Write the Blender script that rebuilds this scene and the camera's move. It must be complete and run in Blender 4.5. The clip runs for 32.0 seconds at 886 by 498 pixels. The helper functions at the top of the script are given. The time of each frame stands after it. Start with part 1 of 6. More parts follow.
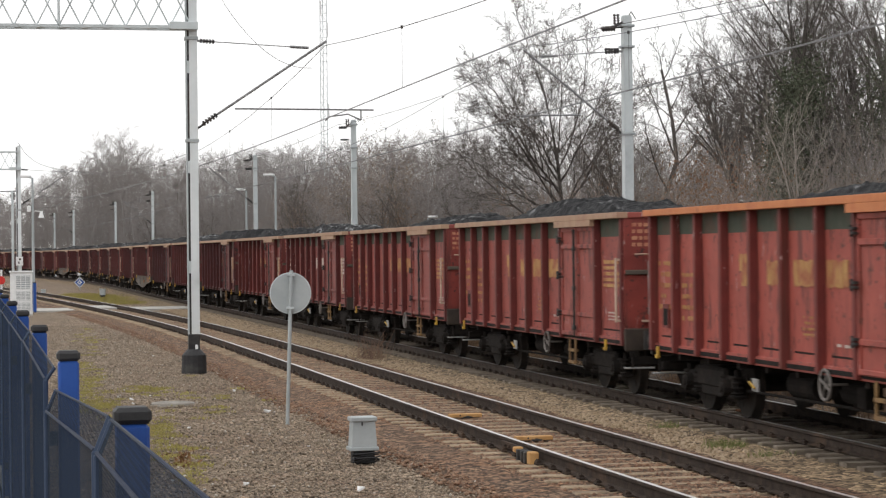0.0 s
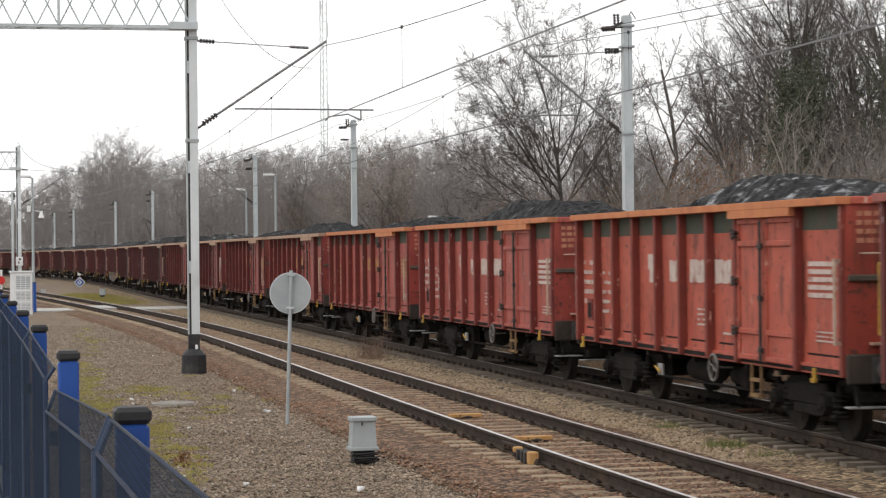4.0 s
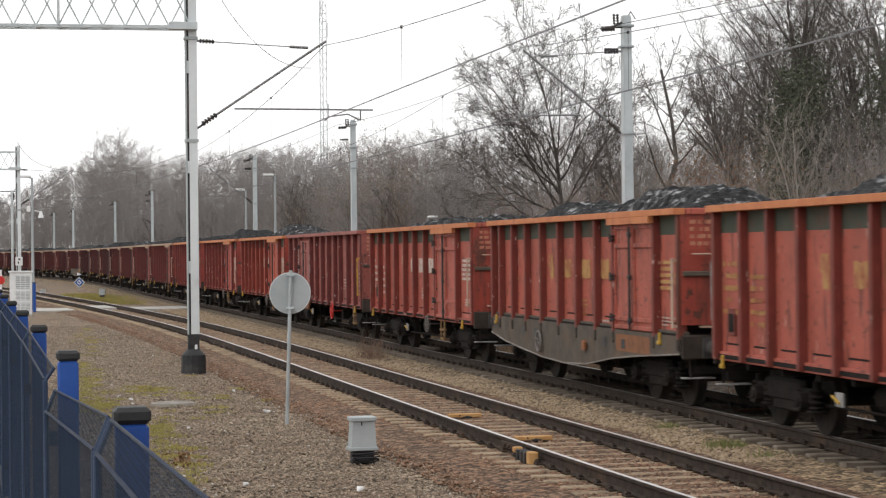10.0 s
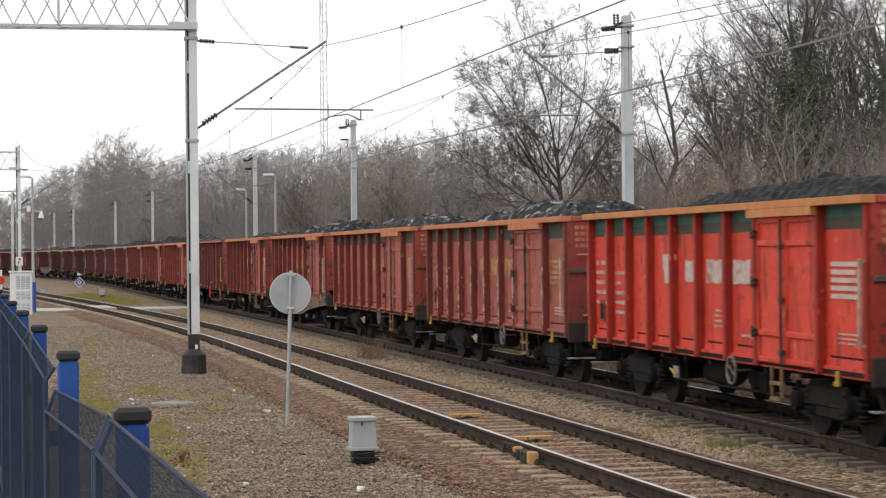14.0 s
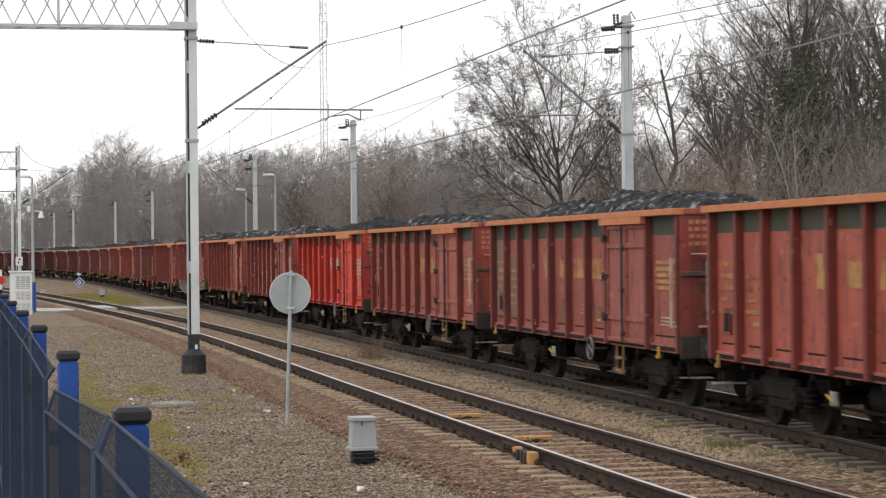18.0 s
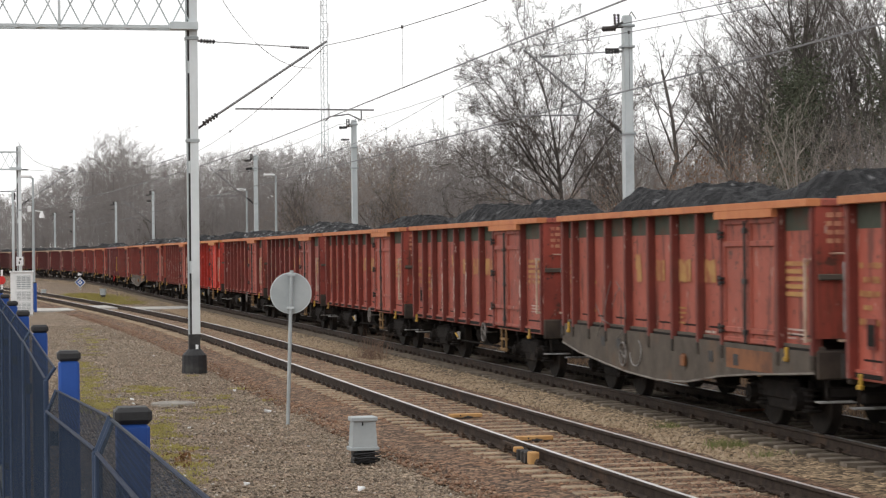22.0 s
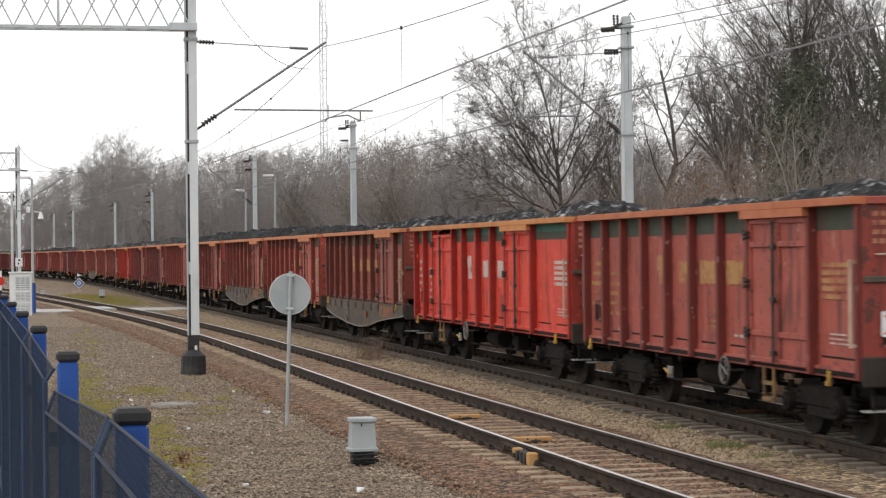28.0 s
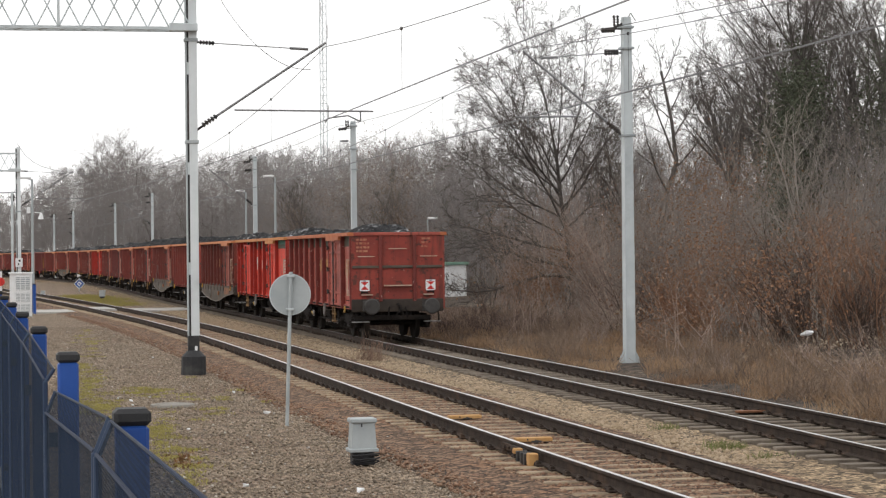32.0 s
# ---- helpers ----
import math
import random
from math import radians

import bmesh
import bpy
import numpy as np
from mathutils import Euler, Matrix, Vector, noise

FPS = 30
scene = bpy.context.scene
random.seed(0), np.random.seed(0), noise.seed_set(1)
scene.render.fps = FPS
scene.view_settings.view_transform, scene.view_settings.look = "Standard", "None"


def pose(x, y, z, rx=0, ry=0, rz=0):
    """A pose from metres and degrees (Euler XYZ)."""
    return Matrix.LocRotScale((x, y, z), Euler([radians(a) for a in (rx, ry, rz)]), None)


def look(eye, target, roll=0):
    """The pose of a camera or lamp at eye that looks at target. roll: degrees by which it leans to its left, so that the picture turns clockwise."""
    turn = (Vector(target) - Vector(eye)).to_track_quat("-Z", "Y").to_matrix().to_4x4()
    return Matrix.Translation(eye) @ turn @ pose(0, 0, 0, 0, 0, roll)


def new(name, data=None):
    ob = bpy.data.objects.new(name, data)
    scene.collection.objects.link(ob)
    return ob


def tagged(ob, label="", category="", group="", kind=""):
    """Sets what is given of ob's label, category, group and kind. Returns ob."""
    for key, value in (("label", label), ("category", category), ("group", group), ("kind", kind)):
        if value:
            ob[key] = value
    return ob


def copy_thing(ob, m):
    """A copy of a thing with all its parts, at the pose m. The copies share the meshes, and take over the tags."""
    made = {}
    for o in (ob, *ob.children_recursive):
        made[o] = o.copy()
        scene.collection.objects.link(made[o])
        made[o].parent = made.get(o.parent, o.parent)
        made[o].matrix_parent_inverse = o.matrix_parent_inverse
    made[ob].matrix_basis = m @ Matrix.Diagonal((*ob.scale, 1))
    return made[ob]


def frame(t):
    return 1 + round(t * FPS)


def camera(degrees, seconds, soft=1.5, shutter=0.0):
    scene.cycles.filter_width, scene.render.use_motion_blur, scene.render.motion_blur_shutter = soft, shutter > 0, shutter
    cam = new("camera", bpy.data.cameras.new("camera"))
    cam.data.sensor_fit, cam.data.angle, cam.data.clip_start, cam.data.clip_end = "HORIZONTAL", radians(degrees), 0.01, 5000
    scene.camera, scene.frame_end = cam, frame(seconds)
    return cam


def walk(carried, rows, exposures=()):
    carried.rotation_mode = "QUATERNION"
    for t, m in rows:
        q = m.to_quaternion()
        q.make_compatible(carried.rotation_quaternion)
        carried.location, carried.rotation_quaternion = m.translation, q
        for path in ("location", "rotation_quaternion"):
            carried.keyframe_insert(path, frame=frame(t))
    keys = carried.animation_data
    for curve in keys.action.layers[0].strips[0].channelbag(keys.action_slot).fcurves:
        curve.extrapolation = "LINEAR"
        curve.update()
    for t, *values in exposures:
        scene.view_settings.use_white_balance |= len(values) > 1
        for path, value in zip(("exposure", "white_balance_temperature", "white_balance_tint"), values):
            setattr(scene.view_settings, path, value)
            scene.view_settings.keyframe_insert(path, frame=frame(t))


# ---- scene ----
cam = camera(22.691, 32.0, soft=1.25, shutter=0.4)
EYE = Vector((0.0, 0.0, 2.469))
LENS = 3907.0


def aim(t, dx, dy):
    """A camera row: the sway of the held camera, in thousandths of its lens."""
    yaw, tilt = dx / LENS, 0.00201 + (dy - 2.5) / LENS
    way = Vector((-math.sin(yaw), math.cos(yaw), math.tan(tilt)))
    return t, look(EYE, EYE + way * 50, -0.592)


SWAY = [(0, 1, 0), (1.5, 0, 0), (3.3, 1, 0), (5.5, .4, 0), (8, 0, 0), (11, .3, 0), (12, -.5, 0), (14.2, .7, 0), (16.8, .7, 0), (18.5, 0, 0),
        (19.5, -2, 0), (20.2, -2.6, 0), (21, -1, 0), (22.2, 1.8, 0), (23, 1, 0), (23.5, .8, -2.6), (24, .2, -.4), (24.5, -1, 2), (25.5, -.3, 2.8),
        (27.5, -.8, 3.2), (28, 0, 1.6), (28.6, .9, 0), (29.5, .2, -1), (30.2, -1, -1), (31, -.2, 0), (32, .3, 2.5)]
walk(cam, [aim(*row) for row in SWAY])

# ---- daylight: a bright, even overcast sky ----
world = bpy.data.worlds.new("world")
scene.world = world
world.use_nodes = True
wn, wl = world.node_tree.nodes, world.node_tree.links
for n in list(wn):
    wn.remove(n)
w_out, w_bg = wn.new("ShaderNodeOutputWorld"), wn.new("ShaderNodeBackground")
w_sky = wn.new("ShaderNodeTexSky")
w_sky.sky_type, w_sky.sun_disc = "NISHITA", False
w_sky.sun_elevation, w_sky.sun_rotation = radians(44), radians(229)
w_sky.air_density, w_sky.dust_density, w_sky.ozone_density = 1.0, 4.0, 1.0
w_mix = wn.new("ShaderNodeMix")
w_mix.data_type, w_mix.inputs[0].default_value = "RGBA", 0.93
w_mix.inputs[7].default_value = (9.6, 9.55, 9.5, 1)
wl.new(w_sky.outputs[0], w_mix.inputs[6])
wl.new(w_mix.outputs[2], w_bg.inputs[0])
w_bg.inputs[1].default_value = 0.12
wl.new(w_bg.outputs[0], w_out.inputs[0])
sun = new("sun", bpy.data.lights.new("sun", "SUN"))
sun.data.energy, sun.data.angle, sun.data.color = 0.6, radians(40), (1.0, 0.97, 0.92)
sun.matrix_world = look((-34, -30, 44), (0, 0, 0))
scene.view_settings.exposure = 0.11


# ---- materials ----
def surf(name, c1, c2, scale=3.0, rough=0.8, metal=0.0, bump=0.0, bscale=40.0, c3=None, s3=0.6, cover=0.5, tint=False, island=False, streak=False, spec=0.3, cells=0.0, chips=None):
    """Two colours mixed by fine noise, a third in broad stains, and a fine relief."""
    m = bpy.data.materials.new(name)
    m.use_nodes = True
    n, l = m.node_tree.nodes, m.node_tree.links
    b = n["Principled BSDF"]
    tc, info = n.new("ShaderNodeTexCoord"), n.new("ShaderNodeObjectInfo")
    off = n.new("ShaderNodeVectorMath")
    off.operation = "MULTIPLY_ADD"
    comb = n.new("ShaderNodeCombineXYZ")
    for i in range(3):
        l.new(info.outputs["Random"], comb.inputs[i])
    off.inputs[1].default_value = (37, 53, 71)
    l.new(comb.outputs[0], off.inputs[0])
    l.new(tc.outputs["Object"], off.inputs[2])
    vec = off.outputs[0]

    def noise_at(s, detail=6, stretch=None):
        t = n.new("ShaderNodeTexNoise")
        t.inputs["Scale"].default_value, t.inputs["Detail"].default_value, t.inputs["Roughness"].default_value = s, detail, 0.65
        if stretch:
            mp = n.new("ShaderNodeMapping")
            mp.inputs["Scale"].default_value = stretch
            l.new(vec, mp.inputs[0])
            l.new(mp.outputs[0], t.inputs["Vector"])
        else:
            l.new(vec, t.inputs["Vector"])
        return t.outputs[0]

    def mix(fac, a, c):
        x = n.new("ShaderNodeMix")
        x.data_type = "RGBA"
        for sock, val in ((0, fac), (6, a), (7, c)):
            if isinstance(val, (tuple, float, int)):
                x.inputs[sock].default_value = val if sock == 0 else (*val[:3], 1)
            else:
                l.new(val, x.inputs[sock])
        return x.outputs[2]

    def ramp(v, lo, hi):
        r = n.new("ShaderNodeMapRange")
        r.inputs[1].default_value, r.inputs[2].default_value = lo, hi
        r.clamp = True
        l.new(v, r.inputs[0])
        return r.outputs[0]
    col = mix(ramp(noise_at(scale), 0.36, 0.66), c1, c2)
    if island:
        geo = n.new("ShaderNodeNewGeometry")
        col = mix(ramp(geo.outputs["Random Per Island"], 0.0, 1.6), col, c3 or c2)
    elif c3:
        stretch = (4, 4, 0.35) if streak else None
        col = mix(ramp(noise_at(s3, 8, stretch), cover, cover + 0.18), col, c3)
    if chips:
        for cc, cs, cv, st in chips:
            col = mix(ramp(noise_at(cs, 3, st), cv, cv + .05), col, cc)
    cell = None
    if cells:
        cell = n.new("ShaderNodeTexVoronoi")
        cell.inputs["Scale"].default_value = cells
        l.new(vec, cell.inputs["Vector"])
        sep = n.new("ShaderNodeSeparateColor")
        l.new(cell.outputs["Color"], sep.inputs[0])
        x = n.new("ShaderNodeMix")
        x.data_type, x.blend_type = "RGBA", "MULTIPLY"
        x.inputs[0].default_value = 1.0
        mr = n.new("ShaderNodeMapRange")
        mr.inputs[3].default_value, mr.inputs[4].default_value = .22, 2.35
        pw = n.new("ShaderNodeMath")
        pw.operation = "POWER"
        pw.inputs[1].default_value = 1.9
        l.new(sep.outputs[0], pw.inputs[0])
        l.new(pw.outputs[0], mr.inputs[0])
        l.new(col, x.inputs[6])
        l.new(mr.outputs[0], x.inputs[7])
        col = x.outputs[2]
    if tint:
        x = n.new("ShaderNodeMix")
        x.data_type, x.blend_type = "RGBA", "MULTIPLY"
        x.inputs[0].default_value = 1.0
        l.new(col, x.inputs[6])
        l.new(info.outputs["Color"], x.inputs[7])
        col = x.outputs[2]
    l.new(col, b.inputs["Base Color"])
    b.inputs["Roughness"].default_value, b.inputs["Metallic"].default_value = rough, metal
    b.inputs["Specular IOR Level"].default_value = spec
    if bump:
        bp = n.new("ShaderNodeBump")
        bp.inputs["Strength"].default_value, bp.inputs["Distance"].default_value = min(1.0, bump), 0.02
        if cell:
            bp.inputs["Distance"].default_value = 0.03
            inv = n.new("ShaderNodeMath")
            inv.operation = "SUBTRACT"
            inv.inputs[0].default_value = 1.0
            l.new(cell.outputs["Distance"], inv.inputs[1])
            l.new(inv.outputs[0], bp.inputs["Height"])
        else:
            l.new(noise_at(bscale, 8), bp.inputs["Height"])
        l.new(bp.outputs[0], b.inputs["Normal"])
    return m


M = {}
M["gravel"] = surf("gravel_earth", (.145, .109, .075), (.285, .218, .157), 2.5, .95, bump=.8, c3=(.16, .105, .072), s3=.35, cover=.5, cells=36)
M["ballast"] = surf("rusty_ballast", (.092, .053, .033), (.175, .113, .072), 3, .95, bump=.8, c3=(.165, .088, .048), s3=.8, cover=.48, cells=18)
M["tan"] = surf("tan_ballast", (.16, .112, .068), (.29, .215, .135), 3, .95, bump=.8, c3=(.14, .1, .065), s3=.6, cover=.5, cells=18)
M["soil"] = surf("dark_soil", (.04, .03, .023), (.08, .058, .043), 5, .95, bump=1, c3=(.15, .11, .075), s3=.25, cover=.52, cells=12)
M["stone"] = surf("loose_stones", (.085, .066, .05), (.24, .184, .135), 1.4, .9, island=True, c3=(.5, .415, .32), bump=.4)
M["stone_tan"] = surf("loose_tan_stones", (.2, .142, .085), (.35, .262, .17), 3, .9, island=True, c3=(.46, .37, .27), bump=.4)
M["stone_red"] = surf("loose_rusty_stones", (.105, .052, .032), (.225, .12, .075), 3, .9, island=True, c3=(.36, .25, .175), bump=.4)
M["railside"] = surf("rusty_rail", (.03, .022, .018), (.06, .044, .035), 6, .8, .0, bump=.3, spec=.15, c3=(.1, .064, .044), s3=1.2, cover=.55)
M["railtop"] = surf("polished_rail_head", (.66, .66, .67), (.52, .5, .48), 8, .42, .85)
M["sleeper"] = surf("weathered_sleeper", (.25, .188, .125), (.37, .29, .2), 6, .9, bump=.6, bscale=30, c3=(.085, .06, .045), s3=1.8, cover=.5)
M["steel"] = surf("galvanised_steel", (.46, .5, .515), (.57, .61, .625), 1.2, .5, .15, bump=.1, c3=(.34, .37, .385), s3=.4, cover=.55)
M["palesteel"] = surf("pale_painted_steel", (.6, .635, .65), (.7, .735, .75), 1.2, .5, .0, bump=.1, c3=(.5, .53, .54), s3=.6, cover=.55)
M["greypaint"] = surf("grey_paint", (.32, .35, .36), (.4, .43, .44), 2, .55, c3=(.25, .27, .27), s3=1, cover=.58, bump=.1)
M["wirestuff"] = surf("weathered_tube_steel", (.17, .17, .175), (.25, .25, .255), 4, .6, .3)
M["dark"] = surf("dark_steel", (.03, .03, .032), (.06, .058, .056), 4, .6, .3, c3=(.08, .06, .05), s3=1)
M["concrete"] = surf("concrete", (.36, .35, .33), (.5, .49, .46), 3, .9, bump=.4, bscale=40, c3=(.25, .24, .22), s3=.6)
M["black"] = surf("black_paint", (.018, .018, .02), (.035, .035, .037), 3, .6, bump=.2, c3=(.06, .058, .055), s3=1.5)
M["white"] = surf("white_paint", (.68, .69, .7), (.78, .79, .8), 2, .55, c3=(.58, .58, .57), s3=.8, cover=.58)
M["blue"] = surf("blue_paint", (.014, .062, .27), (.022, .08, .32), 3, .5, c3=(.024, .055, .19), s3=1)
M["railblue"] = surf("dark_blue_rail", (.012, .02, .045), (.02, .03, .058), 4, .7, c3=(.03, .036, .05), s3=1.5, spec=.15)
M["yellow"] = surf("yellow_paint", (.5, .31, .04), (.38, .22, .04), 4, .6, c3=(.25, .15, .05), s3=2)
M["orange"] = surf("orange_wood", (.44, .24, .09), (.52, .31, .13), 5, .8, bump=.3, c3=(.3, .15, .05), s3=2, cover=.56)
M["rustplate"] = surf("rusty_plate", (.24, .1, .045), (.17, .075, .04), 3, .8, c3=(.1, .05, .035), s3=1.5)
RUST = (.11, .042, .028)
M["paint"] = surf("rust_red_paint", (.4, .1, .069), (.31, .077, .054), 1.6, .62, c3=RUST, s3=1.3, cover=.57, tint=True, streak=True, bump=.2, bscale=12, chips=(((.1, .045, .032), 9, .61, None), ((.16, .05, .037), 1.6, .58, (3, 3, .5)), ((.5, .34, .29), 5, .66, (2.0, 2.0, .6))))
M["endpaint"] = surf("bright_red_end_paint", (.33, .062, .042), (.23, .047, .034), 1.2, .6, c3=(.1, .04, .028), s3=1.2, cover=.5, tint=True, streak=True, bump=.2, bscale=12, chips=(((.11, .042, .03), 2.6, .6, None), ((.09, .036, .027), 8, .62, None), ((.42, .26, .21), 7, .68, (1.4, 1.4, .7))))
# ribs darker red than the plates: shade along them is in the colour
M["rib"] = surf("darker_red_ribs", (.19, .041, .031), (.135, .031, .025), 2.2, .62, c3=RUST, s3=1.1, cover=.55, tint=True, streak=True, bump=.15, bscale=12, chips=(((.5, .36, .31), 6, .66, (2, 2, .6)),))
M["rim"] = surf("faded_orange_rim", (.52, .205, .085), (.44, .15, .065), 3, .7, c3=(.2, .07, .045), s3=1.6, cover=.58, tint=True, bump=.2)
M["teal"] = surf("teal_green_band", (.03, .12, .095), (.05, .15, .115), 5, .7, c3=(.04, .06, .05), s3=2)
M["band"] = surf("dark_green_band", (.05, .062, .045), (.07, .075, .058), 5, .8, c3=(.09, .05, .035), s3=2)
# underframe grime and wheels, darkened further in place of shade under the bodies
M["grime_shade"] = surf("grimy_underframe", (.011, .0095, .009), (.022, .018, .016), 5, .9, bump=.4, c3=(.045, .034, .028), s3=1.6, cover=.57, spec=.15)
M["wheel"] = surf("worn_wheel", (.014, .012, .011), (.026, .021, .018), 6, .8, .0, c3=(.038, .028, .022), s3=2, spec=.15)
M["tread"] = surf("grey_step_paint", (.3, .3, .3), (.22, .21, .2), 6, .7, c3=(.08, .06, .05), s3=3)
M["handring"] = surf("dull_ring_paint", (.2, .185, .175), (.13, .115, .105), 6, .7, c3=(.06, .045, .04), s3=3)
M["sill"] = surf("grey_brown_sill", (.068, .056, .046), (.11, .09, .072), 3, .85, c3=(.14, .086, .054), s3=1.1, cover=.54, bump=.3)
M["primer"] = surf("worn_primer", (.2, .13, .1), (.15, .105, .085), 3, .8, c3=(.26, .09, .065), s3=2.4, cover=.52, bump=.2)
M["sill_edge"] = surf("worn_sill_edge", (.25, .23, .21), (.17, .15, .13), 3, .8, c3=(.12, .09, .07), s3=2)
M["sootsill"] = surf("sooty_headstock", (.034, .027, .023), (.066, .05, .04), 2, .85, c3=(.028, .023, .02), s3=1.5, bump=.3)
M["buffer"] = surf("dusty_buffer", (.045, .043, .042), (.075, .07, .068), 4, .75, c3=(.03, .027, .025), s3=2)
M["ladder"] = surf("worn_ochre_paint", (.26, .16, .065), (.19, .115, .06), 5, .8, c3=(.1, .06, .04), s3=3)
M["handgrip"] = surf("pale_grip_paint", (.42, .3, .23), (.5, .38, .3), 6, .7, c3=(.25, .12, .08), s3=3)
M["coal"] = surf("coal", (.006, .006, .007), (.02, .02, .022), 9, .75, bump=1, bscale=11, c3=(.3, .3, .31), s3=2.6, cover=.6, spec=.25)
M["coal_dusty"] = surf("dusty_coal", (.006, .006, .007), (.02, .02, .022), 9, .75, bump=1, bscale=11, c3=(.5, .505, .52), s3=4.2, cover=.545, spec=.25)
M["mark_y"] = surf("worn_yellow_marking", (.43, .25, .09), (.38, .19, .08), 5, .7, c3=(.27, .075, .045), s3=3.2, cover=.46)
M["mark_w"] = surf("worn_white_marking", (.56, .49, .44), (.44, .33, .29), 8, .7, c3=(.27, .085, .06), s3=3.4, cover=.53)
M["mark_f"] = surf("faded_end_marking", (.44, .22, .13), (.36, .13, .09), 7, .75, c3=(.25, .06, .04), s3=4, cover=.5)
M["bark"] = surf("grey_brown_bark", (.1, .088, .078), (.17, .15, .13), 3, .95, bump=.6, bscale=20, c3=(.07, .06, .05), s3=.8)
# far bark paler and cooler: distance haze is put into its colour
M["bark_hazed"] = surf("far_bark", (.215, .202, .199), (.32, .303, .299), .06, .95, island=True, c3=(.2, .165, .145))
M["oakbark"] = surf("dark_grey_bark", (.085, .076, .07), (.14, .125, .114), 3, .95, bump=.6, bscale=20, c3=(.04, .036, .03), s3=.8)
M["oaktwig"] = surf("grey_brown_twigs", (.085, .074, .067), (.13, .113, .101), 1.5, .95, c3=(.12, .09, .075), s3=.3, cover=.55)
M["darktwig"] = surf("dark_twigs", (.11, .098, .092), (.18, .16, .15), 1.5, .95, c3=(.09, .066, .052), s3=.3, cover=.55)
M["weeds"] = surf("dead_weeds", (.06, .042, .034), (.24, .165, .12), .4, .95, island=True, c3=(.36, .27, .2))
M["copper_stem"] = surf("copper_brown_stems", (.2, .105, .066), (.33, .19, .12), .5, .95, island=True, c3=(.26, .15, .095))
M["pale"] = surf("pale_bark", (.22, .2, .178), (.31, .28, .25), 2, .95)
M["dirt_ballast"] = surf("dark_dirty_ballast", (.02, .017, .014), (.042, .034, .028), 3, .95, bump=.8, c3=(.065, .052, .04), s3=1.0, cover=.52, cells=18)
M["cover"] = surf("old_concrete", (.25, .235, .21), (.32, .3, .27), 4, .9, bump=.4, c3=(.12, .105, .09), s3=2)
M["twig"] = surf("brown_twigs", (.19, .163, .144), (.285, .245, .214), 1.5, .95, c3=(.2, .145, .108), s3=.12, cover=.55)
M["brush"] = surf("brown_undergrowth", (.08, .052, .042), (.24, .15, .108), .8, .95, island=True, c3=(.3, .2, .14))
M["drygrass"] = surf("dry_grass", (.15, .09, .055), (.44, .31, .19), .5, .95, island=True, c3=(.34, .21, .125))
M["shrub"] = surf("reddish_shrub_stems", (.1, .077, .066), (.35, .265, .22), .4, .95, island=True, c3=(.49, .38, .315))
M["dark_brush"] = surf("dark_bramble_stems", (.045, .035, .031), (.11, .08, .068), .8, .95, island=True, c3=(.16, .105, .082))
M["copper"] = surf("copper_leaves", (.2, .1, .055), (.28, .15, .085), 1.0, .9, island=True, c3=(.24, .14, .085))
M["rustleaf"] = surf("dull_brown_leaves", (.2, .152, .115), (.29, .225, .175), 1.0, .9, island=True, c3=(.25, .195, .15))
M["straw"] = surf("pale_straw", (.34, .27, .2), (.44, .37, .28), 3, .95, island=True, c3=(.3, .23, .17))
# far sleepers: own grey-brown, colour darkened further for shade under the train
M["sleeper_dark"] = surf("oily_sleeper", (.14, .114, .09), (.215, .178, .142), 6, .9, bump=.6, bscale=30, c3=(.08, .062, .05), s3=1.8, cover=.5)
M["leaf"] = surf("dry_brown_leaves", (.17, .085, .042), (.24, .12, .06), 1.0, .9, island=True, c3=(.2, .13, .05))
M["ivy"] = surf("dark_green_ivy", (.06, .072, .05), (.095, .107, .072), 2.0, .85, island=True, c3=(.085, .085, .055))
M["moss"] = surf("moss_and_grass", (.22, .2, .045), (.42, .38, .09), 2.5, .95, island=True, c3=(.24, .18, .1))
M["pebble"] = surf("pale_pebbles", (.4, .36, .31), (.52, .48, .43), 3, .9)
M["greengrass"] = surf("green_grass", (.1, .14, .04), (.18, .2, .07), 6, .95, island=True, c3=(.24, .2, .1))
M["red"] = surf("signal_red", (.55, .03, .025), (.48, .03, .025), 3, .5)


# ---- mesh helpers ----
def obj(name, bm, material, parent=None, label="", smooth=False):
    me = bpy.data.meshes.new(name)
    bm.to_mesh(me)
    bm.free()
    for m in material if isinstance(material, (list, tuple)) else [material]:
        me.materials.append(m)
    if smooth:
        me.polygons.foreach_set("use_smooth", [True] * len(me.polygons))
    ob = new(name, me)
    if parent:
        ob.parent = parent
    if label:
        ob["label"] = label
    return ob


def part(name, bm, material, parent, label="", smooth=False):
    return obj(name, bm, material, parent, label, smooth)


def again(ob, m, parent=None):
    """One more part on the same mesh."""
    o = new(ob.name.split(".")[0], ob.data)
    o.parent = parent or ob.parent
    o.matrix_basis = m
    if "label" in ob:
        o["label"] = ob["label"]
    return o


def raw(name, verts, faces, material, parent=None, mats=None, smooth=False):
    me = bpy.data.meshes.new(name)
    me.from_pydata(verts, [], faces)
    for m in material if isinstance(material, (list, tuple)) else [material]:
        me.materials.append(m)
    if mats is not None:
        me.polygons.foreach_set("material_index", mats)
    if smooth:
        me.polygons.foreach_set("use_smooth", [True] * len(me.polygons))
    ob = new(name, me)
    if parent:
        ob.parent = parent
    return ob


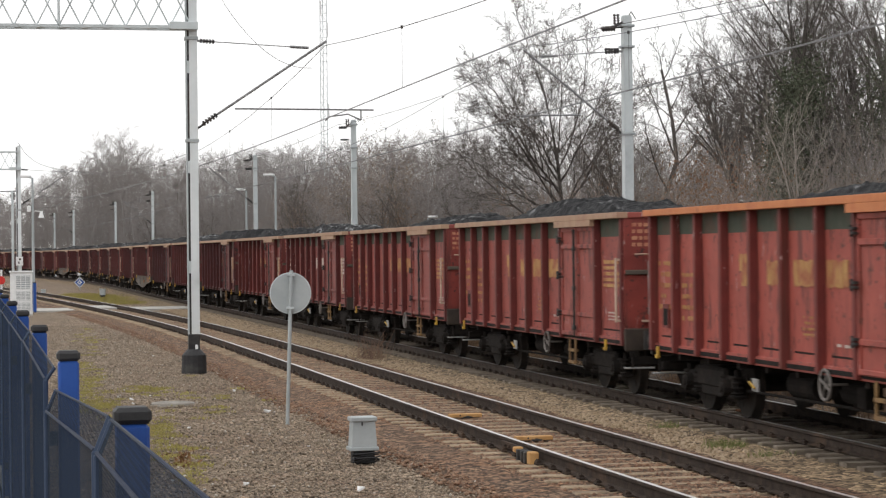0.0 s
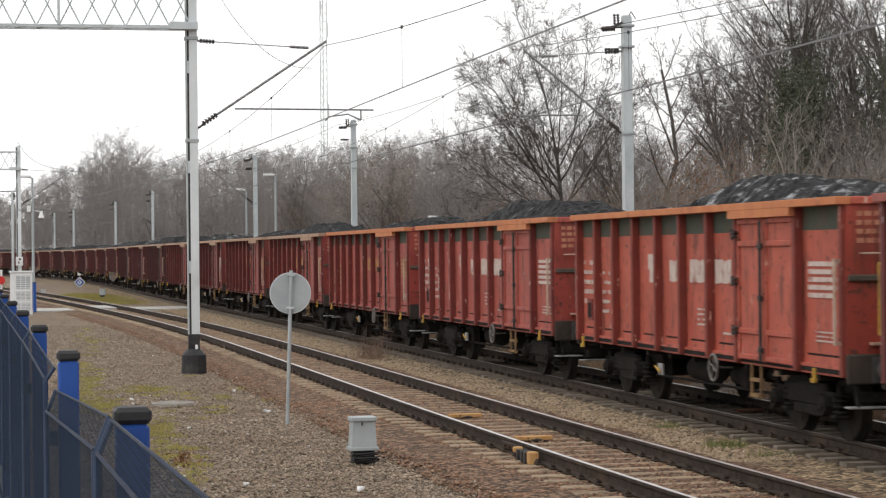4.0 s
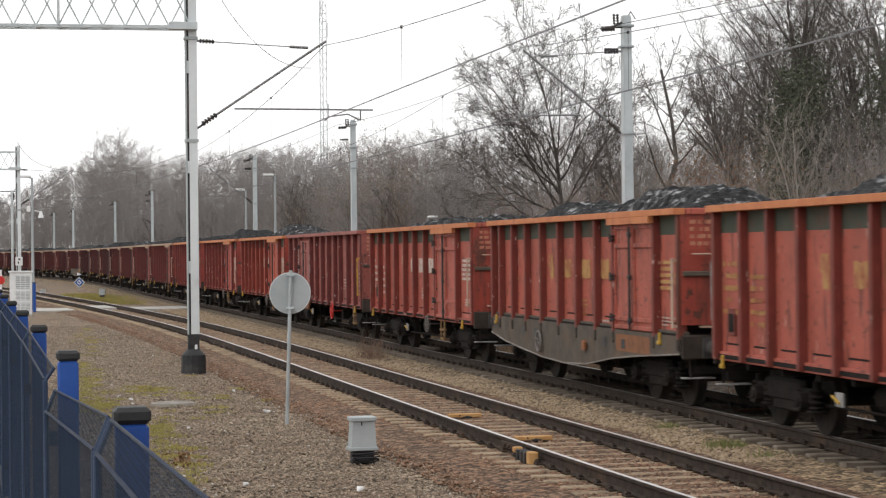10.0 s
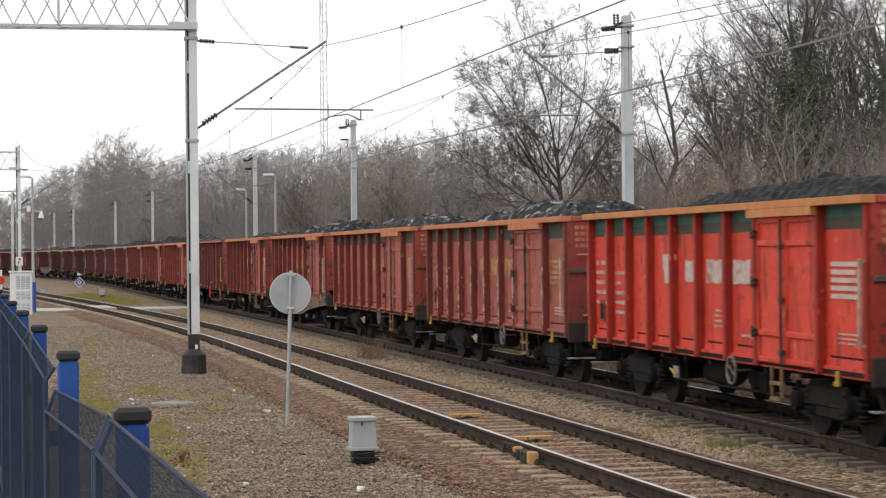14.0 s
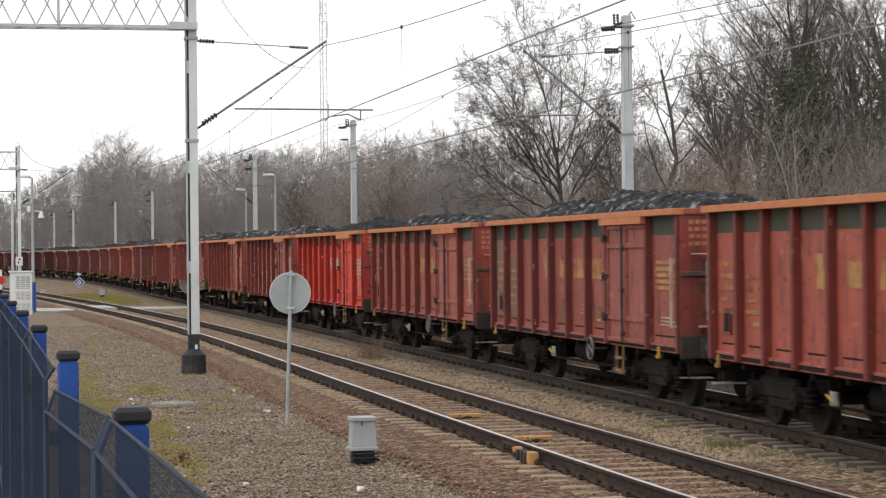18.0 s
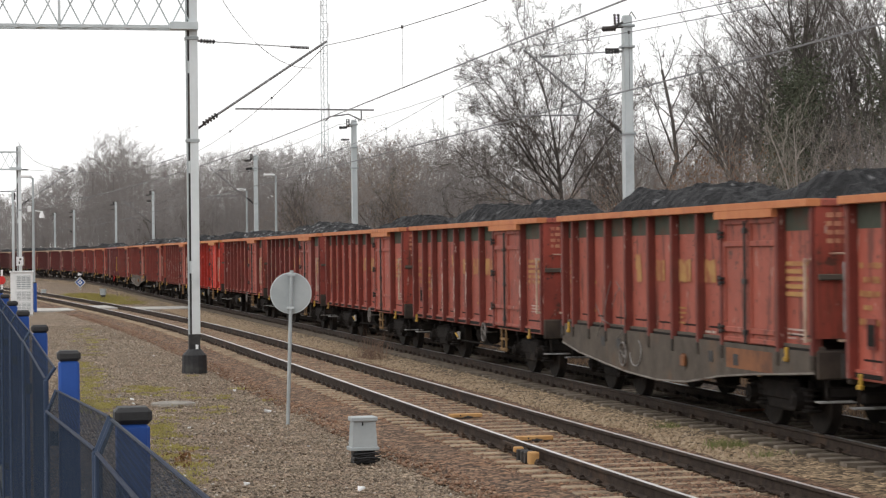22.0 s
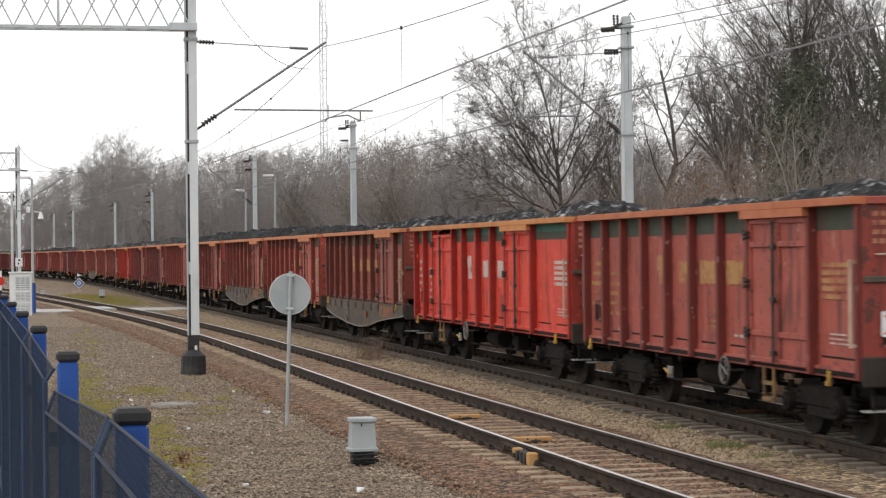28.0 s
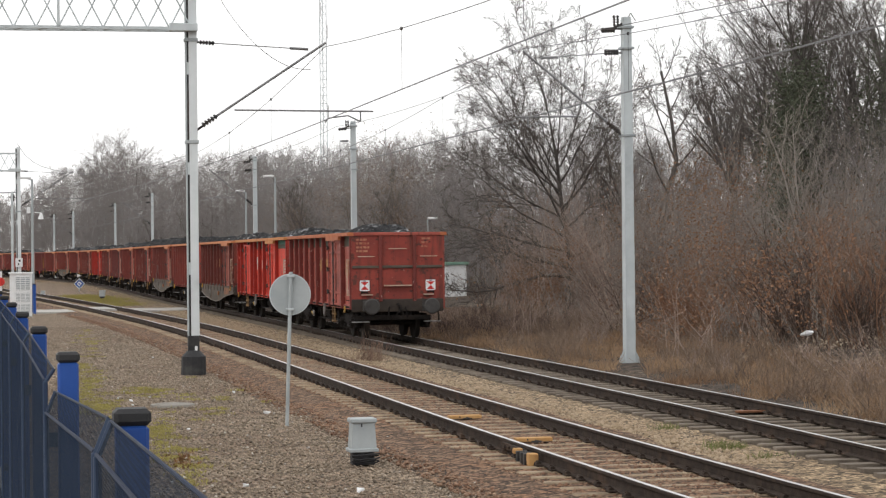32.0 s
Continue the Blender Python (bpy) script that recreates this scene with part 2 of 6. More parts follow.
def box(bm, x0, x1, y0, y1, z0, z1, bev=0.0, mi=0):
    v = [bm.verts.new((x, y, z)) for z in (z0, z1) for y in (y0, y1) for x in (x0, x1)]
    fs = [bm.faces.new([v[i] for i in q]) for q in ((0, 2, 3, 1), (4, 5, 7, 6), (0, 1, 5, 4), (2, 6, 7, 3), (0, 4, 6, 2), (1, 3, 7, 5))]
    for f in fs:
        f.material_index = mi
    if bev:
        es = {e for f in fs for e in f.edges}
        bmesh.ops.bevel(bm, geom=list(es), offset=bev, segments=1, affect="EDGES", material=mi)
    return v


def rod(bm, a, b, r0, r1=None, n=8, cap=True):
    a, b, r1 = Vector(a), Vector(b), r0 if r1 is None else r1
    q = (b - a).to_track_quat("Z", "Y")
    ra = [bm.verts.new(a + q @ Vector((r0 * math.cos(i * math.tau / n), r0 * math.sin(i * math.tau / n), 0))) for i in range(n)]
    rb = [bm.verts.new(b + q @ Vector((r1 * math.cos(i * math.tau / n), r1 * math.sin(i * math.tau / n), 0))) for i in range(n)]
    for i in range(n):
        bm.faces.new((ra[i], ra[(i + 1) % n], rb[(i + 1) % n], rb[i]))
    if cap:
        bm.faces.new(ra[::-1])
        bm.faces.new(rb)


def ring(bm, c, axis, R, r, n=16, k=6):
    q = Vector(axis).to_track_quat("Z", "Y")
    vs = [[bm.verts.new(Vector(c) + q @ Vector(((R + r * math.cos(j * math.tau / k)) * math.cos(i * math.tau / n), (R + r * math.cos(j * math.tau / k)) * math.sin(i * math.tau / n), r * math.sin(j * math.tau / k)))) for j in range(k)] for i in range(n)]
    for i in range(n):
        for j in range(k):
            bm.faces.new((vs[i][j], vs[(i + 1) % n][j], vs[(i + 1) % n][(j + 1) % k], vs[i][(j + 1) % k]))


def B():
    return bmesh.new()


# ---- the two tracks: centre lines by their bends ----
class Line:
    def __init__(self, x0, y0, a0, knots, bends, lo=-300, hi=640):
        self.s = np.arange(lo, hi, 1.0)
        k = np.interp(self.s, knots, bends)
        zero = -lo
        a = np.cumsum(k)
        self.a = a0 + a - a[zero]
        x, y = np.cumsum(-np.sin(self.a)), np.cumsum(np.cos(self.a))
        self.x, self.y = x + x0 - x[zero], y + y0 - y[zero]

    def at(self, s, lat=0.0, z=0.0):
        a = float(np.interp(s, self.s, self.a))
        return Vector((float(np.interp(s, self.s, self.x)) + math.cos(a) * lat, float(np.interp(s, self.s, self.y)) + math.sin(a) * lat, z))

    def heading(self, s):
        return float(np.interp(s, self.s, self.a))

    def stand(self, s, lat=0.0, z=0.0, turn=0.0):
        return Matrix.Translation(self.at(s, lat, z)) @ Matrix.Rotation(self.heading(s) + turn, 4, "Z")


FAR = Line(4.775, 34.39, 0.1978, [-25, -10, 20, 50, 80, 120, 170, 220, 270, 640], [0, .0017, -.0002, .0004, -.0001, -.0003, .0009, .0011, .0004, .0008])
NEAR = Line(1.663, 29.055, 0.2149, [-25, -10, 20, 50, 80, 300, 640], [0, -.0019, .0002, .0015, .0004, .0006, .0006])


def strip(name, line, s0, s1, ds, prof, material, wob=0.0, parent=None):
    """A long sheet along a line, with a cross profile of (lateral, height)."""
    ss = np.arange(s0, s1 + ds / 2, ds)
    vs, fs = [], []
    for s in ss:
        for i, (la, z) in enumerate(prof):
            p = line.at(s, la, z)
            if wob:
                e = noise.noise(p * 0.6) * wob
                p += Vector((e, e * .3, noise.noise(p * 1.7) * wob * .12))
            vs.append(p)
    k = len(prof)
    for i in range(len(ss) - 1):
        for j in range(k - 1):
            a = i * k + j
            fs.append((a, a + 1, a + k + 1, a + k))
    return raw(name, vs, fs, material, parent)


# ---- ground ----
def ground_height(x, y):
    p = Vector((x, y, 0))
    return -0.278 + 0.012 * noise.noise(p * 0.11) + 0.007 * noise.noise(p * 0.9)


def build_ground():
    xs = np.concatenate([[-3000, -1200, -500, -200, -110], np.arange(-80, 61, 2.0), [90, 150, 300, 700, 1500, 3000]])
    ys = np.concatenate([[-3000, -1200, -400, -150, -60, -20], np.arange(0, 361, 3.0), [450, 700, 1500, 4000]])
    vs = [(x, y, ground_height(x, y)) for y in ys for x in xs]
    k = len(xs)
    fs = [(j * k + i, j * k + i + 1, (j + 1) * k + i + 1, (j + 1) * k + i) for j in range(len(ys) - 1) for i in range(k - 1)]
    g = raw("ground", vs, fs, M["gravel"])
    tagged(g, "grey-brown gravelly earth beside the railway tracks", "ground", kind="structure")
    b = strip("trackbed_ballast", NEAR, -60, 420, 1.5, [(-2.7, -.33), (-2.3, -.272), (-1.8, -.225), (-1.35, -.199), (-.7, -.194), (0, -.195), (.7, -.194), (1.3, -.199), (1.7, -.225), (2.1, -.275)], M["ballast"], .1)
    tagged(b, "rusty brown crushed-stone ballast under the nearer track", "ballast", kind="structure")
    b = strip("trackbed_ballast", FAR, -120, 420, 1.5, [(-3.0, -.265), (-2.4, -.252), (-1.75, -.235), (-1.4, -.226), (-1.2, -.23)], M["tan"], .05)
    tagged(b, "pale tan ballast beside the freight train's track", "ballast", kind="structure")
    b = strip("trackbed_ballast", FAR, -120, 420, 1.5, [(-1.24, -.254), (-.9, -.256), (-.4, -.24), (0, -.235), (.7, -.215), (1.3, -.212), (1.7, -.22), (2.1, -.255)], M["dirt_ballast"], .05)
    tagged(b, "dark dirty ballast between the far rails", "ballast", kind="structure")
    b = strip("verge", FAR, -120, 420, 2.0, [(1.75, -.25), (2.2, -.235), (3.2, -.21), (5, -.2), (8, -.12), (12, .1), (20, .5), (40, 1.2), (90, 2.0), (160, 2.6)], M["soil"], .1)
    tagged(b, "dark soil verge under dry grass and shrubs", "verge", kind="structure")


build_ground()


# ---- rails ----
HEAD = [(-.036, -.012), (-.03, 0), (.03, 0), (.036, -.012), (.036, -.036), (.009, -.05), (.009, -.14), (.075, -.158), (.075, -.172), (-.075, -.172), (-.075, -.158), (-.009, -.14), (-.009, -.05), (-.036, -.036)]


def build_track(name, line, s0, s1, label, wood):
    t = tagged(new(name), label, "railway track", kind="structure")
    ss = np.arange(s0, s1 + 1, 2.0)
    for side in (-1, 1):
        vs, fs, mi = [], [], []
        for s in ss:
            vs += [line.at(s, side * .755 + a, z) for a, z in HEAD]
        k = len(HEAD)
        for i in range(len(ss) - 1):
            for j in range(k):
                a, b2 = i * k + j, i * k + (j + 1) % k
                fs.append((a, b2, b2 + k, a + k))
                mi.append(1 if j == 1 else 0)
        raw("rail", vs, fs, [M["railside"], M["railtop"]], t, mi)
    bm = B()
    for x0, x1 in ((-1.28, -.6), (.6, 1.28), (-.6, .6)):
        w = (.115 if (x0 + x1) else .1) * .82
        z = -.178 if (x0 + x1) else -.188 if wood == "sleeper" else -.182
        box(bm, x0, x1, -w, w, -.34, z, .016)
    first = part("sleeper", bm, M[wood], t)
    bm = B()
    for sd in (-1, 1):
        box(bm, sd * .09 - .045, sd * .09 + .045, -.085, .085, -.178, -.15, .008)
        rod(bm, (sd * .1, -.05, -.15), (sd * .1, .05, -.145), .035, n=8)
        rod(bm, (sd * .105, 0, -.16), (sd * .105, 0, -.105), .02, n=6)
    clip = part("rail_fastening", bm, M["railside"], first)
    n, first_done = 0, False
    rest_v, rest_f = [], []
    for s in np.arange(s0, s1, .62):
        jig = random.uniform(-.02, .02)
        m = line.stand(s, random.uniform(-.025, .025), random.uniform(-.006, .003), jig)
        if -6 <= s <= 118:
            if not first_done:
                first.matrix_basis, sl = m, first
                clip.matrix_basis = pose(-.755, 0, 0)
                again(clip, pose(.755, 0, 0), first)
                first_done = True
            else:
                sl = again(first, m, t)
                again(clip, pose(-.755, 0, 0), sl)
                again(clip, pose(.755, 0, 0), sl)
        else:
            o = len(rest_v)
            rest_v += [m @ Vector((x, y, z)) for z in (-.34, -.178) for y in (-.12, .12) for x in (-1.28, 1.28)]
            rest_f += [tuple(o + i for i in q) for q in ((4, 5, 7, 6), (0, 1, 5, 4), (2, 6, 7, 3), (0, 4, 6, 2), (1, 3, 7, 5))]
    tagged(raw("far_sleepers", rest_v, rest_f, M[wood], t), kind="stuff")
    return t


build_track("track_near", NEAR, -40, 300, "railway track with rusty rails on weathered sleepers", "sleeper")
build_track("track_far", FAR, -260, 620, "railway track under the coal train, worn rails", "sleeper_dark")


# ---- freight wagons ----
RIBS = (0.06, 1.26, 2.4, 3.6, 4.87, 6.12, 7.45)
DOOR = (8.79, 11.04)
WAVY_RIBS = (.06, .76, 1.84, 2.95, 4.16, 5.48, 6.74, 8.0)
WAVY_DOOR = (9.17, 11.38)
MAROON_RIBS = (.06, 1.33, 2.58, 4.92, 6.12, 7.35, 8.6, 9.86, 10.88, 12.3, 13.5, 14.69)
RED_RIBS = (.06, 1.16, 2.28, 4.42, 5.5, 6.9, 8.27)


def tinted(root, colour, rim):
    for o in (root, *root.children_recursive):
        o.color = (*(rim if o.name.startswith("top_chord") else (1.15, .8, .8) if colour[0] > 1.5 and o.name.startswith("end_") else colour), 1)


def bars(bm, x, y0, y1, z0, z1, rows, fill=.6, seed=0):
    """Unreadable lettering: short plain bars on a wall at x, rows from top to bottom."""
    r = random.Random(seed)
    h = (z1 - z0) / rows
    for i in range(rows):
        zt = z1 - i * h
        a, end = y1, y0 + r.uniform(0, .25) * (y1 - y0)
        while a > end:
            w = r.uniform(.4, .85) * h * .9
            if r.random() > .12:
                box(bm, x - .003, x + .002, max(a - w, y0), a, zt - h * fill * r.uniform(.8, 1), zt - h * r.uniform(0, .08))
            a -= w + h * .22


def build_bogie(parent, y):
    g = new("bogie")
    g.parent = parent
    g.matrix_basis = pose(0, y, 0)
    for sd in (-1, 1):
        bm = B()
        x = sd * 1.02
        box(bm, x - .06, x + .06, -1.15, -.65, .42, .62, .03)
        box(bm, x - .06, x + .06, .65, 1.15, .42, .62, .03)
        box(bm, x - .07, x + .07, -.75, .75, .4, .72, .05)
        box(bm, x - .05, x + .05, -.45, .45, .28, .45, .03)
        part("side_frame", bm, M["grime_shade"], g)
        for ax in (-.9, .9):
            bm = B()
            rod(bm, (x - .02, ax, .46), (x + sd * .17, ax, .46), .13, .12, 12)
            rod(bm, (x + sd * .17, ax, .46), (x + sd * .2, ax, .46), .08, .06, 10)
            for dy in (-.24, .24):
                for k in range(4):
                    ring(bm, (x, ax + dy, .38 + k * .075), (0, 0, 1), .085, .022, 10, 5)
                rod(bm, (x, ax + dy, .3), (x, ax + dy, .72), .05, n=8)
                box(bm, x - .11, x + .11, ax + dy - .11, ax + dy + .11, .31, .35, .01)
            part("axle_box", bm, M["grime_shade"], g)
            bm = B()
            box(bm, x - .2 * sd - .05, x - .2 * sd + .05, ax - .62 * (1 if ax > 0 else -1) - .06, ax - .62 * (1 if ax > 0 else -1) + .06, .28, .66, .02)
            part("brake_block", bm, M["grime_shade"], g)
    bm = B()
    box(bm, -1.0, 1.0, -.18, .18, .5, .74, .04)
    part("bolster", bm, M["grime_shade"], g)
    for ax in (-.9, .9):
        bm = B()
        rod(bm, (-1.0, 0, 0), (1.0, 0, 0), .08, n=8)
        for sd in (-1, 1):
            x = sd * .755
            rod(bm, (x - sd * .075, 0, 0), (x - sd * .04, 0, 0), .49, .475, 24)
            rod(bm, (x - sd * .04, 0, 0), (x + sd * .065, 0, 0), .463, .457, 24)
            rod(bm, (x + sd * .066, 0, 0), (x + sd * .09, 0, 0), .2, .15, 12)
            for k in range(3):
                q = k * math.tau / 3
                rod(bm, (x + sd * .066, .3 * math.cos(q), .3 * math.sin(q)), (x + sd * .072, .3 * math.cos(q), .3 * math.sin(q)), .05, n=8)
        w = part("wheelset", bm, M["wheel"], g)
        w.matrix_basis = pose(0, ax, .46)
    return g


def coal_mesh(name, half, seed, wagon, crown):
    """A heaped load: ridges between humps, lumpy all over."""
    r = random.Random(seed)
    ny, nx = 150, 30
    humps = [(r.uniform(-half + 1, half - 1), r.uniform(1.3, 2.6), r.uniform(.45, 1.0)) for _ in range(4)]
    vs, fs = [], []
    for j in range(ny + 1):
        y = -half + .06 + (2 * half - .12) * j / ny
        for i in range(nx + 1):
            x = -1.17 + 2.34 * i / nx
            edge = max(0.0, min(1.0, (1.17 - abs(x)) / .75)) * max(0.0, min(1.0, (half - abs(y)) / 1.9))
            edge = edge * edge * (3 - 2 * edge)
            z = 2.97 + crown * edge * (.25 + .75 * max(h * math.exp(-((y - c) / w) ** 2) for c, w, h in humps))
            p = Vector((x * 3.1, y * 3.1, seed * 7.7))
            z += .08 * noise.noise(p * .5) + .07 * noise.noise(p * 1.3) + .06 * noise.noise(p * 2.9) + .05 * abs(noise.noise(p * 5.1))
            vs.append((x, y, z))
    k = nx + 1
    for j in range(ny):
        for i in range(nx):
            a = j * k + i
            fs.append((a, a + 1, a + k + 1, a + k))
    o = raw(name, vs, fs, M["coal_dusty" if seed - 1 in (0, 1, 2, 7, 8, 10, 11, 12, 13, 15) else "coal"], wagon)
    o["label"] = "heap of black coal with pale dusty patches"
    return o


def build_door(w, Y, d0, d1, zb, zt, X, paint):
    mid = (d0 + d1) / 2
    for a, b2 in ((d0 + .02, mid - .012), (mid + .012, d1 - .02)):
        bm = B()
        box(bm, -X + .03, -X + .08, Y(b2), Y(a), zb + .04, zt - .22)
        for z0, z1 in ((zb + .05, zb + .12), (1.3, 1.38), (2.5, 2.58), (2.81, 2.89)):
            box(bm, -X - .005, -X + .031, Y(b2) + .04, Y(a) - .04, z0, z1, .01)
        for e in (a, b2 - .08):
            box(bm, -X - .0, -X + .032, Y(e + .07), Y(e), zb + .04, zt - .22, .008)
        leaf = part("door_leaf", bm, paint, w)
        hy = Y(a) if a < mid - .1 and a == d0 + .02 else Y(b2)
        for z in (1.34, 2.02, 2.67) if a == d0 + .02 else ():
            bm = B()
            box(bm, -X - .075, -X - .0, hy - .07, hy + .05, z - .045, z - .008, .008)
            box(bm, -X - .075, -X - .0, hy - .07, hy + .05, z + .012, z + .05, .008)
            rod(bm, (-X - .06, hy + .02, z - .07), (-X - .06, hy + .02, z + .075), .02, n=6)
            part("hinge", bm, M["dark"], leaf)
    bm = B()
    rod(bm, (-X - .055, Y(mid), zb + .05), (-X - .055, Y(mid), zt - .25), .022, n=6)
    for z in (zb + .2, zb + .9, zb + 1.6):
        box(bm, -X - .085, -X - .03, Y(mid) - .06, Y(mid) + .05, z - .04, z + .04, .01)
    part("door_latch", bm, M["dark"], w)


def plate(w, x, y0, y1, zb, zt, kind, paint):
    """One bay of the side wall: a closed plate with its painted band and the dark slot near its foot."""
    ys = [y0, y0 + .2, y1 - .2, y1] if y1 - y0 > .5 else [y0, y0 + (y1 - y0) * .3, y1 - (y1 - y0) * .3, y1]
    zs = [zb + .02, zb + .2, zb + .228, zt - .4, zt - .25, zt - .09, zt - .06]
    bm = B()
    grid = [[bm.verts.new((x, y, z)) for y in ys] for z in zs]
    for j in range(len(zs) - 1):
        for i in range(3):
            f = bm.faces.new((grid[j][i], grid[j][i + 1], grid[j + 1][i + 1], grid[j + 1][i]))
            if kind != "maroon" and j in (3, 4):
                f.material_index = 3 if kind == "red" and j == 4 else 1
            if j == 1 and i == 1:
                f.material_index = 2
                for v in f.verts:
                    v.co.x += .012
    back = [bm.verts.new((x + .025, y, z)) for y, z in ((y0, zs[0]), (y1, zs[0]), (y1, zs[-1]), (y0, zs[-1]))]
    bm.faces.new(back)
    bm.faces.new([*grid[0], back[1], back[0]])
    bm.faces.new([*grid[-1], back[2], back[3]])
    bm.faces.new([r[0] for r in grid] + [back[3], back[0]])
    bm.faces.new([r[-1] for r in grid] + [back[2], back[1]])
    bmesh.ops.recalc_face_normals(bm, faces=bm.faces)
    part("side_panel", bm, [paint, M["band"], M["grime_shade"], M["teal"]], w)


LETTERS = (((4.14, 4.5, 1.95, 2.4), (5.3, 5.76, 1.97, 2.31), (6.34, 7.1, 1.97, 2.32), (7.55, 8.28, 1.97, 2.32)),
           ((5.62, 6.05, 1.9, 2.4), (7.15, 7.62, 1.93, 2.3), (8.5, 9.2, 1.93, 2.3), (9.75, 10.45, 1.93, 2.3)))


def build_wagon(kind, length, mark, seed, label):
    """An open-top coal wagon; +y is the way it runs, -x the side towards the platform."""
    w = tagged(new("coal_wagon"), label, "freight wagon", "wagons of the coal train")
    half = length / 2
    r = random.Random(seed)
    ribs = list(RIBS)
    d0, d1 = DOOR
    if kind == "maroon":
        ribs, (d0, d1) = list(MAROON_RIBS), (2.63, 4.87)
    elif kind == "wavy":
        ribs, (d0, d1) = list(WAVY_RIBS), WAVY_DOOR
    elif length > 13.5:
        ribs, (d0, d1) = list(RED_RIBS), (9.62, 11.65)
    zb = .9 if kind != "wavy" else 1.12
    zt = 3.1
    X = 1.37
    Y = lambda u: half - u
    paint = M["paint"]
    edges = sorted(ribs + [d0, d1, length - .04] + ([13.0] if kind == "red" and length > 13.5 else [])) if kind != "maroon" else sorted(set(ribs) - {2.58, 4.92} | {d0, d1})
    # near side: one plate to a bay
    for i in range(len(edges) - 1):
        u0, u1 = edges[i], edges[i + 1]
        if abs(u0 - d0) < .01 or (kind == "red" and length > 13.5 and 2.3 < (u0 + u1) / 2 < 4.4):
            continue
        plate(w, -X + .105, Y(u1), Y(u0), zb, zt, kind, paint)
    for u in ribs + ([d0 - .05, d1 + .05, length - .06] if kind != "maroon" else []):
        bm = B()
        wd = .055 if u not in (ribs[0],) else .06
        box(bm, -X - .02, -X + .11, Y(u) - wd, Y(u) + wd, zb - .02, zt - .08, .012)
        part("rib", bm, M["rib"], w)
        if kind == "wavy":
            bm = B()
            box(bm, -X - .022, -X + .02, Y(u) - wd * .9, Y(u) + wd * .9, zb - .2, zb - .021, .01)
            part("rib_foot", bm, M["sootsill"], w)
    # sills and top chord
    bm = B()
    box(bm, -X + .06, -X + .16, -half, half, zb - .03, zb + .1, .01)
    box(bm, X - .16, X - .06, -half, half, zb - .03, zb + .1, .01)
    part("side_sill", bm, paint if kind != "wavy" else M["sill"], w)
    rim_m = M["rim"] if kind != "maroon" else paint
    for sd in (-1, 1):
        bm = B()
        box(bm, sd * X - .095, sd * X + .095, -half - .04, half + .04, zt - .1, zt, .006)
        if kind != "maroon":
            box(bm, sd * X - .0945, sd * X + .0945, Y(d1 + .1), Y(d0 - .1), zt - .21, zt - .1)
        part("top_chord", bm, rim_m, w, "" if kind == "maroon" else "faded orange top edge")
    for sd in (-1, 1):
        bm = B()
        box(bm, -X + .096, X - .096, sd * half - .07, sd * half + .07, zt - .1, zt - .002, .012)
        part("end_chord", bm, paint, w)
    # double doors with latch bars and hinges
    doors = [(d0, d1)] + ([(2.33, 4.37)] if kind == "red" and length > 13.5 else [])
    for d0, d1 in doors:
        build_door(w, Y, d0, d1, zb, zt, X, paint)
    d0, d1 = doors[0]
    # far side in one, with its ribs
    bm = B()
    box(bm, X - .07, X - .03, -half, half, zb, zt - .06)
    for u in ribs + [d0, d1, length - .06]:
        box(bm, X - .03, X + .035, Y(u) - .055, Y(u) + .055, zb - .02, zt - .08)
    part("side_wall", bm, paint, w)
    # ends
    for sd in (-1, 1):
        ye = sd * half
        bm = B()
        box(bm, -X + .03, X - .03, ye - .03, ye + .03, zb + .2, zt - .07)
        end = part("end_wall", bm, M["endpaint"] if kind != "maroon" else paint, w)
        for x in (-.5, .5):
            bm = B()
            box(bm, x - .05, x + .05, min(ye, ye + sd * .1), max(ye, ye + sd * .1), zb + .2, zt - .1, .015)
            part("end_stake", bm, M["rib"], end)
        # end beam takes the dark sill colour, its shade put into the colour
        bm = B()
        box(bm, -X + .05, X - .05, min(ye, ye + sd * .07), max(ye, ye + sd * .07), 2.06, 2.14, .012)
        part("end_beam", bm, M["sill"], end)
        for x0, x1, z1, rows, nm in ((-1.2, -.78, 2.92, 4, "mark_f"), (.72, .98, 2.94, 3, "mark_f")):
            bm = B()
            re = random.Random(seed + rows)
            for q in range(rows):
                a = x0
                while a < x1 - .08:
                    b2 = a + re.uniform(.05, .14)
                    box(bm, a, min(b2, x1), min(ye + sd * .03, ye + sd * .033), max(ye + sd * .03, ye + sd * .033), z1 - q * .11 - .06, z1 - q * .11)
                    a = b2 + .03
            tagged(part("marking", bm, M[nm], end, "faded unreadable lettering on the end wall"), kind="stuff")
        bm = B()
        for x, z, wd in ((-.92, 2.4, .235), (.92, 2.4, .235), (0, 2.62, .25)):
            bm = B()
            rod(bm, (x - wd, ye + sd * .12, z), (x + wd, ye + sd * .12, z), .014, n=6)
            for e in (-wd, wd):
                rod(bm, (x + e, ye, z), (x + e, ye + sd * .12, z), .012, n=5)
            part("grab_bar", bm, M["handgrip"], end)
        bm = B()
        box(bm, -.4, .4, min(ye + sd * .03, ye + sd * .16), max(ye + sd * .03, ye + sd * .16), 1.54, 1.575)
        part("end_step", bm, M["handgrip"], end)
        for x in (-.9, .9):
            bm = B()
            box(bm, x - .15, x + .15, min(ye, ye + sd * .14), max(ye, ye + sd * .14), 1.28, 1.31)
            part("end_step", bm, M["handgrip"], end)
        bm = B()
        box(bm, -X + .02, X - .02, min(ye, ye + sd * .07), max(ye, ye + sd * .07), .8, 1.17, .02)
        head = part("headstock", bm, M["sootsill"], w)
